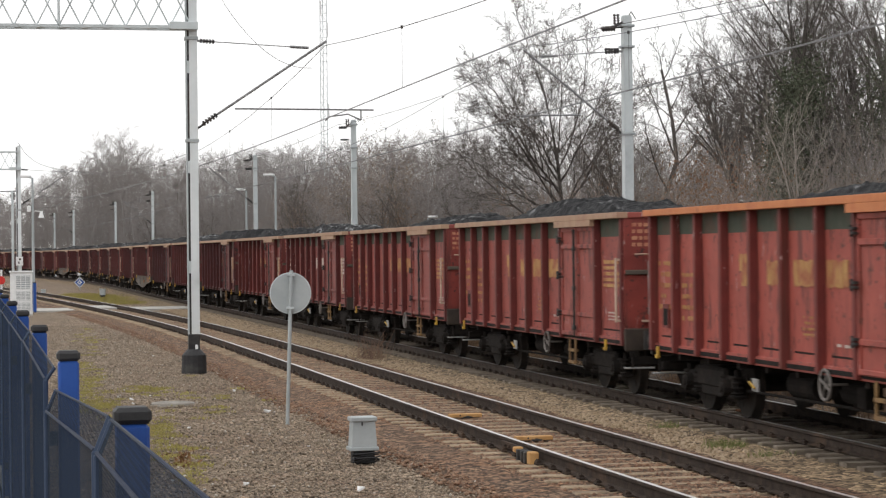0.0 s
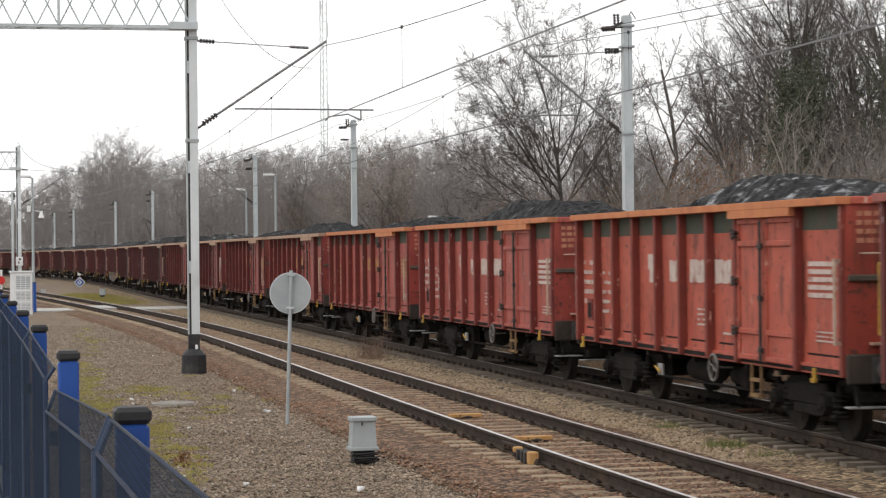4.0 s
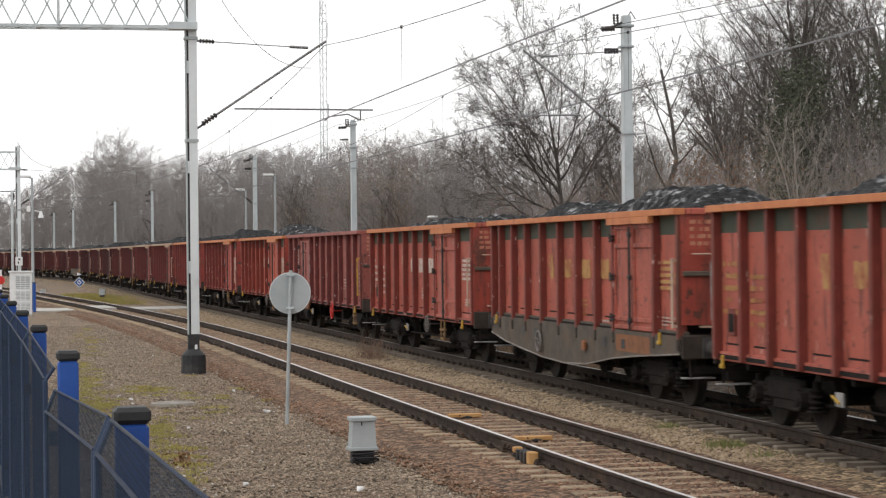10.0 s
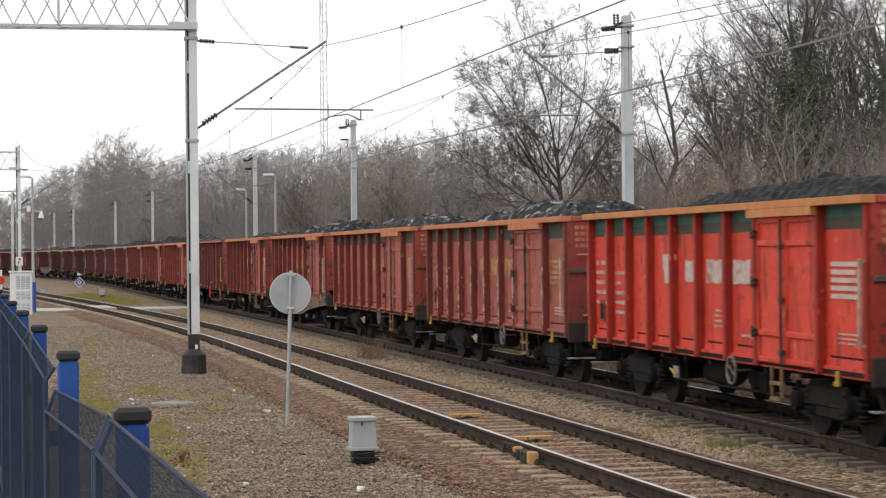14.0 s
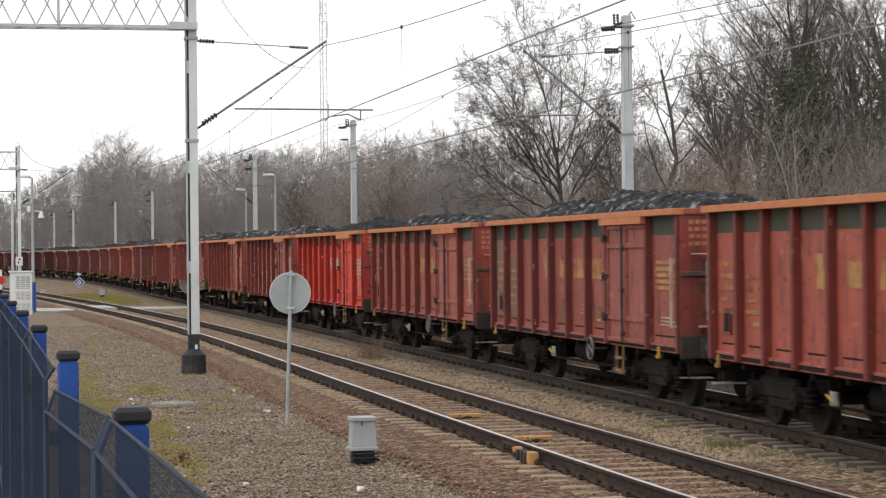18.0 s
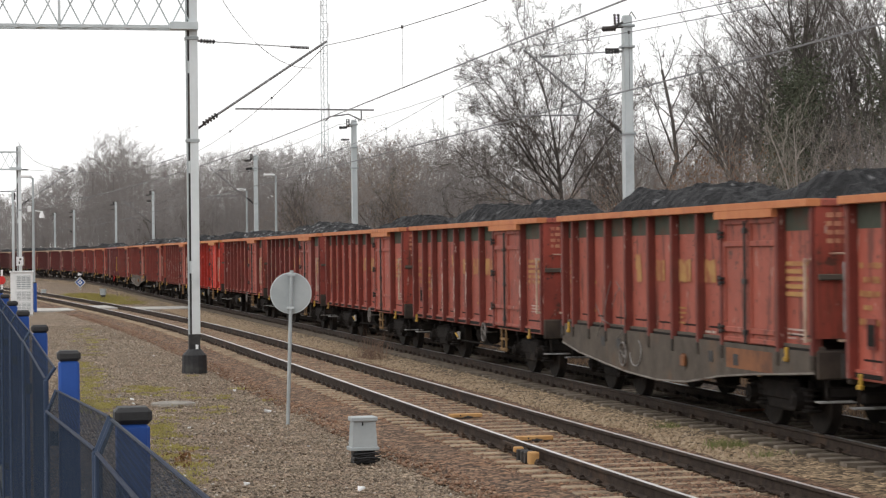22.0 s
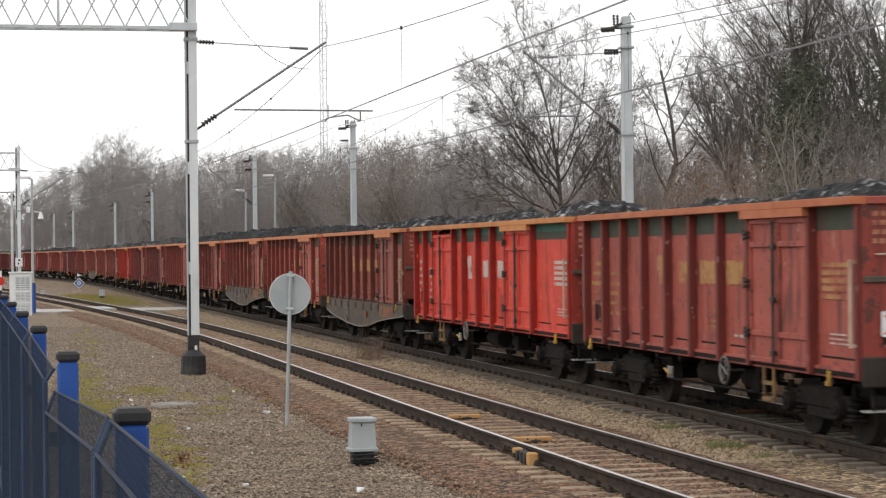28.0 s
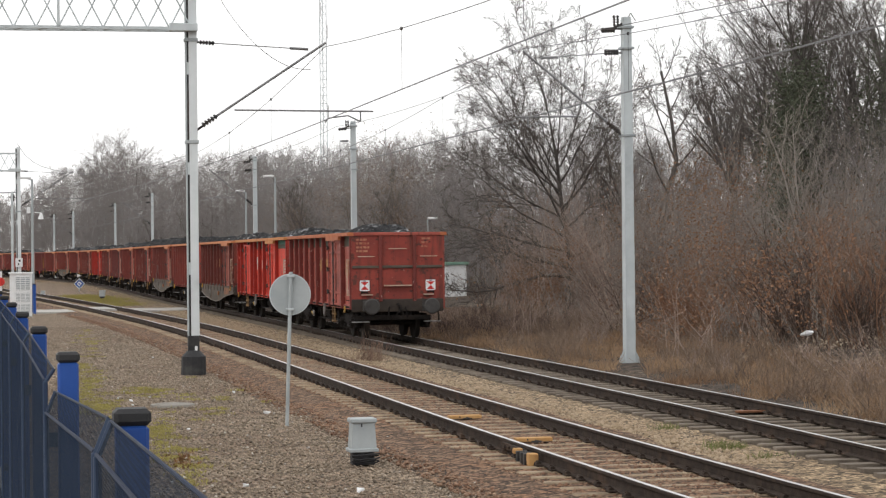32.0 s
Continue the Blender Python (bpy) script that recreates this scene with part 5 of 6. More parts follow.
# graffitied white hut among the shrubs
hut = tagged(new("lineside_hut"), "small white lineside hut with dark graffiti and green eaves", "hut")
hut.matrix_basis = Matrix.Translation(bearing(797, 118, -.2)) @ pose(0, 0, 0, 0, 0, 10)
bm = B()
box(bm, -1.6, .85, 0, 2.2, 0, 2.05)
wall = part("wall", bm, M["white"], hut)
bm = B()
box(bm, -1.7, .95, -.12, 2.3, 2.05, 2.2, .01)
part("roof", bm, surf("green_eaves", (.14, .26, .2), (.2, .32, .26), 3, .8, c3=(.3, .34, .3), s3=1.5), hut)
rr = random.Random(8)
for i in range(8):
    x, z = rr.uniform(-.5, .7), rr.uniform(.5, 1.7)
    bm = B()
    a = rr.uniform(-1.2, 1.2)
    rod(bm, (x, -.004, z), (x + .22 * math.cos(a), -.004, z + .3 * math.sin(a)), .022, n=5)
    part("graffiti_stroke", bm, M["dark"], wall)

# slender lattice radio tower far behind the wood
tw = tagged(new("radio_tower"), "slender pale lattice radio tower behind the wood", "radio tower")
tw.matrix_basis = Matrix.Translation(bearing(575, 205, 0))
R, H = .36, 30.0
corners = [Vector((R * math.cos(q), R * math.sin(q), 0)) for q in (.5, .5 + math.tau / 3, .5 + 2 * math.tau / 3)]
for c in corners:
    bm = B()
    rod(bm, c, c + Vector((0, 0, H)), .035, n=5)
    part("leg", bm, M["steel"], tw)
for i in range(40):
    z = i * .75
    for k in range(3):
        a, b = corners[k], corners[(k + 1) % 3]
        bm = B()
        rod(bm, a + Vector((0, 0, z)), b + Vector((0, 0, z + .75)), .014, n=4)
        rod(bm, a + Vector((0, 0, z)), b + Vector((0, 0, z)), .014, n=4)
        part("brace", bm, M["steel"], tw)
for z, a in ((27.5, .5), (24.5, 2.0), (22.5, .6), (15.0, .4)):
    bm = B()
    rod(bm, (.5 * math.cos(a), -.5, z), (.5 * math.cos(a), -.5, z + 1.3), .07, n=6)
    part("antenna_rod", bm, M["white"], tw)

# ---- platform with the blue mesh fence ----
FO = Vector((-.557, 3.926, 0))
turn_f = math.degrees(math.atan2(.213, .977))
pf = new("platform")
pf.matrix_basis = Matrix.Translation(FO) @ pose(0, 0, 0, 0, 0, turn_f)
tagged(pf, "grey concrete platform slab beside the tracks", "platform", kind="structure")
bm = B()
box(bm, -7, .12, -12, 40, -.3, .76, .02)
part("slab", bm, M["concrete"], pf)


def mesh_material(name, cover):
    m = surf(name, (.022, .029, .042), (.033, .042, .057), 8, .95, spec=.0)
    n, l = m.node_tree.nodes, m.node_tree.links
    b, out = n["Principled BSDF"], n["Material Output"]
    tr, mx = n.new("ShaderNodeBsdfTransparent"), n.new("ShaderNodeMixShader")
    tc, ch, mp = n.new("ShaderNodeTexCoord"), n.new("ShaderNodeTexChecker"), n.new("ShaderNodeMapping")
    mp.inputs["Rotation"].default_value = (radians(45), 0, 0)
    ch.inputs["Scale"].default_value = 190
    ch.inputs["Color1"].default_value = (cover + .05, cover + .05, cover + .05, 1)
    ch.inputs["Color2"].default_value = (cover - .1, cover - .1, cover - .1, 1)
    l.new(tc.outputs["Object"], mp.inputs[0])
    l.new(mp.outputs[0], ch.inputs["Vector"])
    l.new(ch.outputs["Color"], mx.inputs[0])
    l.new(tr.outputs[0], mx.inputs[1])
    l.new(b.outputs[0], mx.inputs[2])
    l.new(mx.outputs[0], out.inputs[0])
    return m


M["foldedge"] = surf("blue_grey_edge", (.03, .046, .085), (.045, .064, .105), 6, .6, spec=.15)
M["mesh"] = mesh_material("dark_wire_mesh", .92)
M["foldmesh"] = mesh_material("blue_wire_mesh", .82)
fence = tagged(new("fence"), "blue steel fence with black post caps and dark mesh panels", "fence")
fence.matrix_basis = pf.matrix_basis.copy()
for k in range(-1, 9):
    y = 2.42 * k
    bm = B()
    box(bm, -.029, .029, y - .029, y + .029, .76, 2.17, .006)
    po = part("post", bm, M["blue"], fence)
    bm = B()
    box(bm, -.033, .033, y - .033, y + .033, 2.17, 2.2, .008)
    part("cap", bm, M["black"], po)
# panels from post to post on the platform side, their tops folded outwards; one has sagged at its far end
SAG = {0: (2.18, 2.122, 2.09, 2.03), 1: (2.15, 2.118, 2.177, 2.14), -1: (2.222, 2.164, 2.18, 2.122), -2: (2.19, 2.132, 2.19, 2.132)}
for k in range(-2, 7):
    ta, ca, tb, cb = SAG.get(k, (2.175, 2.135, 2.18, 2.14))
    ya, yb = 2.42 * k + .035, 2.42 * (k + 1) - .035
    xc, xt = -.062, -.037
    g = new("panel")
    g.parent = fence
    bm = B()
    bm.faces.new([bm.verts.new(p) for p in ((xc, ya, ca), (xc, yb, cb), (xt, yb, tb), (xt, ya, ta))])
    part("folded_top", bm, M["foldmesh"], g, "outward folded top of the mesh panel")
    for nm, x, za, zb2, r in (("crease_wire", xc - .003, ca, cb, .004), ("top_wire", xt - .002, ta, tb, .003)):
        bm = B()
        rod(bm, (x, ya, za), (x, yb, zb2), r, n=6)
        part(nm, bm, M["railblue"], g)
    bm = B()
    bm.faces.new([bm.verts.new((xc, y, z)) for y, z in ((ya, .9), (yb, .9), (yb, cb - .003), (ya, ca - .003))])
    part("mesh", bm, M["mesh"], g)
    bm = B()
    box(bm, xc - .012, xc + .012, ya, yb, .86, .91, .004)
    part("bottom_rail", bm, M["railblue"], g)
    for y, z0, z1 in ((ya, ca, ta), (yb, cb, tb)):
        bm = B()
        box(bm, xc - .008, xc + .006, y - .008, y + .008, .86, z0 - .002, .003)
        rod(bm, (xc, y, z0 - .004), (xt, y, z1), .006, n=6)
        part("stile", bm, M["foldedge"], g, "blue-grey end stile")
    for z in (1.2, 1.95):
        bm = B()
        box(bm, xc + .008, -.031, ya - .04, ya - .01, z - .02, z + .02)
        part("bracket", bm, M["railblue"], g)


# ---- bare trees ----
def grow(r, start, way, length, radius, level, out, top_level, kids, up=.05, ratio=.55, first=.22, wob=1.0, thin=.0055):
    """A limb with alternating side limbs, each shorter and thinner towards the tip."""
    n = (8, 6, 5, 3, 2)[min(level, 4)]
    pts, rad = [start.copy()], [radius]
    d = way.normalized()
    for i in range(n):
        d = (d + Vector((r.gauss(0, 1), r.gauss(0, 1), r.gauss(0, 1))) * (.07, .11, .13, .16, .2)[min(level, 4)] * wob + Vector((0, 0, up * (1 if level < 3 else .6)))).normalized()
        pts.append(pts[-1] + d * (length / n))
        rad.append(max(thin, radius * (1 - .8 * (i + 1) / n)))
    out[min(level, 2)].append((pts, rad))
    if level >= top_level:
        return
    m = kids[level]
    turn = r.uniform(0, math.tau)
    for k in range(m):
        f = min(.99, first + (1 - first) * (k + r.uniform(.1, .95)) / m)
        i = min(int(f * n), n - 1)
        base = pts[i].lerp(pts[i + 1], f * n - i)
        ax = (pts[i + 1] - pts[i]).normalized()
        side = ax.orthogonal().normalized()
        turn += 2.4 + r.uniform(-.6, .6)
        side.rotate(Matrix.Rotation(turn, 3, ax))
        ang = r.uniform(.36, .85)
        w = ax * math.cos(ang) + side * math.sin(ang)
        ln = length * (ratio, .5, .6, .62)[level] * r.uniform(.65, 1.2) * (1.12 - .68 * f)
        grow(r, base, w, ln, max(thin, rad[i] * r.uniform(.42, .62)), level + 1, out, top_level, kids, up, ratio, .15, wob, thin)


def tree_from(name, out, bark="bark", twig="twig"):
    t = new(name)
    v, f = tube_mesh(out[0], 8)
    raw("trunk", v, f, M[bark], t, smooth=True)
    if name != "sapling":
        v, f = tube_mesh(out[1], 5)
        raw("branchwork", v, f, M[bark], t)
    v, f = tube_mesh(out[2] + (out[1] if name == "sapling" else []), 3)
    raw("crown", v, f, M[twig], t)
    return t


def upright_tree(name, seed, height, radius, kids, up=.06, ratio=.5, first=.2, stems=1, bark="bark", twig="twig", wob=1.0, top_level=4):
    r = random.Random(seed)
    out = [[], [], []]
    for k in range(stems):
        lean = Vector((r.gauss(0, .05 + .09 * (stems > 1)), r.gauss(0, .08), 1))
        grow(r, Vector((r.uniform(-.2, .2) * (stems > 1), 0, -.4)), lean, height * r.uniform(.9, 1.0), radius, 0, out, top_level, kids, up, ratio, first, wob)
    return tree_from(name, out, bark, twig)


def limbed_tree(name, seed, trunk, limbs, radius, kids, up, ratio=.5, bark="oakbark", twig="oaktwig", thin=.0045, wob=1.15):
    """A bole along given points, from which long arching limbs leave at given heights, leans and lengths."""
    r = random.Random(seed)
    pts = [Vector(p) for p in trunk]
    n = len(pts)
    out = [[(pts, [radius * (1 - .62 * i / (n - 1)) for i in range(n)])], [], []]
    for h, lean, length in limbs:
        i = next((i for i in range(n - 1) if pts[i + 1].z >= h), n - 2)
        f = (h - pts[i].z) / (pts[i + 1].z - pts[i].z)
        q = radians(lean)
        w = Vector((math.sin(q), r.gauss(0, .42), math.cos(q)))
        grow(r, pts[i].lerp(pts[i + 1], min(f, 1)), w, length, radius * (1 - .62 * h / pts[-1].z) * r.uniform(.42, .6), 0, out, 3, kids, up, ratio, .18, wob, thin)
    return tree_from(name, out, bark, twig)


def soil_z(lat):
    return float(np.interp(lat, [3, 5, 8, 12, 20, 40, 90], [-.24, -.22, -.14, .08, .48, 1.18, 1.95]))


def planted(ob, px, dep, k, turn, z=.3):
    ob.matrix_basis = Matrix.Translation(bearing(px, dep, z)) @ pose(0, 0, 0, 0, 0, turn) @ Matrix.Diagonal((k, k, k, 1))
    return ob


OAK_LIMBS = ((1.3, -76, 6.0), (1.7, -70, 6.6), (2.4, -74, 5.2), (3.0, -62, 6.6), (3.4, 58, 4.4), (3.8, -66, 5.6), (4.2, -50, 6.6), (4.3, 46, 4.8), (4.7, -44, 6.4), (5.0, -58, 5.4),
             (5.2, -30, 6.6), (5.3, 32, 5.6), (5.6, -38, 6.0), (5.8, -16, 6.8), (5.9, 20, 6.2), (6.2, -24, 6.4), (6.3, 6, 6.4), (6.5, -6, 6.4), (6.5, 38, 4.8), (3.2, -20, 6.5), (4.0, 12, 7.0), (2.2, 66, 4.0))
oak = limbed_tree("bare_tree", 5, ((.2, 0, -.4), (.15, 0, 1.5), (.0, 0, 3.0), (-.25, .05, 4.6), (-.45, .1, 6.8)), OAK_LIMBS, .165, (12, 9, 8), .016, .47, thin=.0052, wob=1.5)
tagged(oak, "wide spreading bare winter tree with arching limbs", "tree", "trees of the wood")
oak.matrix_basis = Matrix.Translation(bearing(1004, 94, soil_z(12)))


def crowned(seed, foot, height, spread, n, up=.05):
    """A dark tree with a bare bole and a dense rounded crown of fine rising twigs."""
    r = random.Random(seed)
    limbs = [(foot + (height - foot) * .55 * i / n, r.uniform(-spread, spread), (height - foot) * r.uniform(.5, .68) * (1.1 - .4 * i / n)) for i in range(n)]
    bole = [(r.gauss(0, .06) * k, r.gauss(0, .06) * k, -.4 + (height * .72 + .4) * k / 5) for k in range(6)]
    return limbed_tree("bare_tree", seed, bole, limbs, .16, (10, 8, 6), up, .42, "oakbark", "darktwig", .0042, 1.3)


tall = [crowned(21, 3.9, 9.4, 40, 18, .025), crowned(22, 3.4, 14.5, 38, 22, .035), crowned(23, 2.8, 12.5, 44, 19, .02)]
slim = [upright_tree("bare_tree", 41 + i, 10, .1, (13, 7, 5, 3), .06, .44, .2, (2, 1, 3)[i], top_level=4 if i == 0 else 3, bark="oaktwig", twig="oaktwig", wob=1.4) for i in range(3)]
for k in tall:
    tagged(k, "tall dark bare tree with a dense twiggy crown", "tree", "trees of the wood")
for k in slim:
    tagged(k, "slender bare winter tree at the wood's edge", "tree", "trees of the wood")
spots = [(1284, 80, 1.0, 0), (1430, 79, 1.0, 1), (1500, 83, 1.0, 2), (1345, 92, 1.0, 2), (1562, 76, .95, 1), (1610, 82, 1.0, 2), (1470, 95, 1.05, 1)]
done = set()
for i, (px, dep, k, which) in enumerate(spots):
    c = tall[which] if which not in done else copy_thing(tall[which], Matrix.Identity(4))
    done.add(which)
    planted(c, px, dep, k, i * 77)
# a crooked forked tree between the spreading one and the dark ones
crook = limbed_tree("bare_tree", 77, ((-.4, 0, -.4), (-.3, 0, 2.6), (.05, 0, 4.4), (.45, 0, 5.6), (.3, .1, 7.2), (-.1, .1, 9.2)), ((3.0, 40, 3.6), (4.5, -46, 3.6), (5.4, 58, 2.6), (5.7, -30, 4.0), (6.6, 30, 3.0), (7.3, -36, 2.6), (7.6, 24, 2.8), (8.4, -20, 2.2), (8.8, 26, 2.0)), .13, (7, 5, 4), .06, .45)
tagged(crook, "crooked forked bare tree with twisting limbs", "tree", "trees of the wood")
planted(crook, 1178, 86, 1.0, 0)
pale = upright_tree("sapling", 61, 7.2, .06, (12, 6, 4, 0), .05, .5, .12, 2, "pale", "pale", .8, 3)
tagged(pale, "pale bare sapling before the dark trees", "tree", "saplings")
planted(pale, 1440, 68, 1, 0, .2)
planted(copy_thing(pale, Matrix.Identity(4)), 1512, 66, .75, 130, .2)
rt = random.Random(3)
edge = [(1150, 92, .8), (1225, 88, .7), (1130, 100, .72), (870, 118, .55), (830, 130, .6), (790, 135, .66), (740, 140, .7), (700, 150, .72), (690, 128, .6), (655, 150, .7), (540, 170, .8), (520, 190, .85), (565, 182, .8), (610, 165, .74)]
for i, (px, dep, k) in enumerate(edge):
    planted(slim[i] if i < 3 else copy_thing(slim[i % 3], Matrix.Identity(4)), px, dep, k, i * 61)
for i in range(36):
    s = rt.uniform(90, 300)
    lat = rt.uniform(14, 40)
    k = rt.uniform(.62, .85) * (1.0 if s > 150 else .8)
    c = copy_thing(slim[i % 3], FAR.stand(s, lat, soil_z(lat), rt.uniform(0, 6.28)))
    c.scale = (k, k, k)


# ---- thickets: many thin tapered stems, built as arrays ----
def stems(name, P, R, sides, material):
    """P: n x k x 3 points, R: n x k radii."""
    n, k, _ = P.shape
    d = np.gradient(P, axis=1)
    d /= np.linalg.norm(d, axis=2, keepdims=True) + 1e-9
    a = np.cross(d, np.array([.31, .95, .07]))
    a /= np.linalg.norm(a, axis=2, keepdims=True) + 1e-9
    b = np.cross(d, a)
    q = np.arange(sides) * math.tau / sides
    V = P[:, :, None] + R[:, :, None, None] * (a[:, :, None] * np.cos(q)[:, None] + b[:, :, None] * np.sin(q)[:, None])
    V = V.reshape(-1, 3)
    base = (np.arange(n)[:, None, None] * k + np.arange(k - 1)[None, :, None]) * sides
    j = np.arange(sides)[None, None, :]
    j2 = (j + 1) % sides
    F = np.stack([base + j, base + j2, base + sides + j2, base + sides + j], -1).reshape(-1, 4)
    return sheet(name, V, F, material)


def sheet(name, V, F, material):
    """A mesh from arrays of points and of faces that all have as many corners."""
    me = bpy.data.meshes.new(name)
    c = F.shape[1]
    me.vertices.add(len(V))
    me.vertices.foreach_set("co", V.astype(np.float32).ravel())
    me.loops.add(F.size)
    me.loops.foreach_set("vertex_index", F.astype(np.int32).ravel())
    me.polygons.add(len(F))
    me.polygons.foreach_set("loop_start", np.arange(0, F.size, c, dtype=np.int32))
    me.polygons.foreach_set("loop_total", np.full(len(F), c, dtype=np.int32))
    me.update(calc_edges=True)
    me.materials.append(material)
    return new(name, me)


FSX, FSY, FSA = FAR.x, FAR.y, FAR.a


def on_far(s, lat, lift=0.0):
    a = np.interp(s, FAR.s, FSA)
    z = np.interp(lat, [3, 5, 8, 12, 20, 40, 90], [-.24, -.22, -.14, .08, .48, 1.18, 1.95]) + lift
    return np.stack([np.interp(s, FAR.s, FSX) + np.cos(a) * lat, np.interp(s, FAR.s, FSY) + np.sin(a) * lat, z], -1)


def cleared(base, h):
    """Low growth only before the hut."""
    px = 784 + LENS * base[:, 0] / base[:, 1]
    low = np.maximum(.15, 2.47 - 94 * base[:, 1] / LENS - base[:, 2])
    h = np.where((px > 1088) & (px < 1142) & (base[:, 1] < 54), np.minimum(h, .05), h)
    return np.where((px > 742) & (px < 862) & (base[:, 1] < 129), np.minimum(h, low), h)


def wander(g, base, height, k, lean, bend, drift=0):
    n = len(base)
    d = g.normal(0, lean, (n, 3)) + drift
    d[:, 2] = 1
    P = [base]
    for i in range(k - 1):
        d = d + g.normal(0, bend, (n, 3)) * [1, 1, .4]
        u = d / np.linalg.norm(d, axis=1, keepdims=True)
        P.append(P[-1] + u * (height / (k - 1))[:, None])
    return np.stack(P, 1)


def thicket(name, seed, n, s_range, lat_range, h_range, r0, kids, material, power=1.0, label="", lean=.15, per=14):
    """Stems with side twigs."""
    g = np.random.RandomState(seed)
    c = max(8, n // per)
    cs = s_range[0] + (s_range[1] - s_range[0]) * g.rand(c) ** power
    cl = lat_range[0] + (lat_range[1] - lat_range[0]) * g.rand(c)
    ch = g.rand(c) ** 1.2
    i = g.randint(0, c, n)
    s, lat = cs[i] + g.normal(0, .4, n), cl[i] + g.normal(0, .4, n)
    h = h_range[0] + (h_range[1] - h_range[0]) * ch[i] * (.55 + .6 * g.rand(n))
    base = on_far(s, lat, -.05)
    h = cleared(base, h)
    sway = g.normal(0, 1, (c, 3)) * [lean * 1.3, lean * 1.3, 0]
    P = wander(g, base, h, 5, lean, .14, sway[i])
    R = r0 * (.6 + .7 * g.rand(n))[:, None] * np.array([1, .85, .65, .42, .15])[None]
    stems_P, stems_R = [P], [R]
    for q in range(kids):
        f = .2 + .78 * g.rand(n)
        i = np.minimum((f * 4).astype(int), 3)
        w = (f * 4 - i)[:, None]
        at = P[np.arange(n), i] * (1 - w) + P[np.arange(n), i + 1] * w
        d = g.normal(0, 1, (n, 3))
        d[:, 2] = np.abs(d[:, 2]) * .8 + .25
        d /= np.linalg.norm(d, axis=1, keepdims=True)
        ln = h * (.16 + .22 * g.rand(n)) * (1.15 - .5 * f)
        mid = at + d * (ln * .5)[:, None] + g.normal(0, .04, (n, 3)) * h[:, None] * .2
        tip = at + d * ln[:, None] + np.array([0, 0, .12]) * ln[:, None]
        tip2 = tip + (g.normal(0, .5, (n, 3)) + [0, 0, .3]) * (ln * .35)[:, None]
        rr = np.maximum(R[np.arange(n), i] * .45, .0045)
        stems_P.append(np.stack([at, mid, tip, tip2, tip2 + (tip2 - tip) * .4], 1))
        stems_R.append(rr[:, None] * np.array([1, .8, .6, .45, .25])[None])
    o = stems(name, np.concatenate(stems_P), np.concatenate(stems_R), 3, material)
    return tagged(o, label, "undergrowth", kind="stuff")


SKYLINE = ((-60, 362), (0, 355), (60, 335), (100, 318), (150, 296), (182, 282), (197, 250), (220, 246), (238, 268), (258, 294), (300, 290), (350, 284), (450, 278), (520, 268), (620, 262), (700, 258), (780, 258), (880, 236), (1000, 222), (1100, 228), (1200, 245), (1290, 240), (1380, 225), (1620, 200))
EDGE = ((-60, 420), (0, 400), (100, 355), (200, 306), (400, 228), (600, 162), (800, 124), (1000, 101), (1200, 86), (1400, 76), (1620, 68))


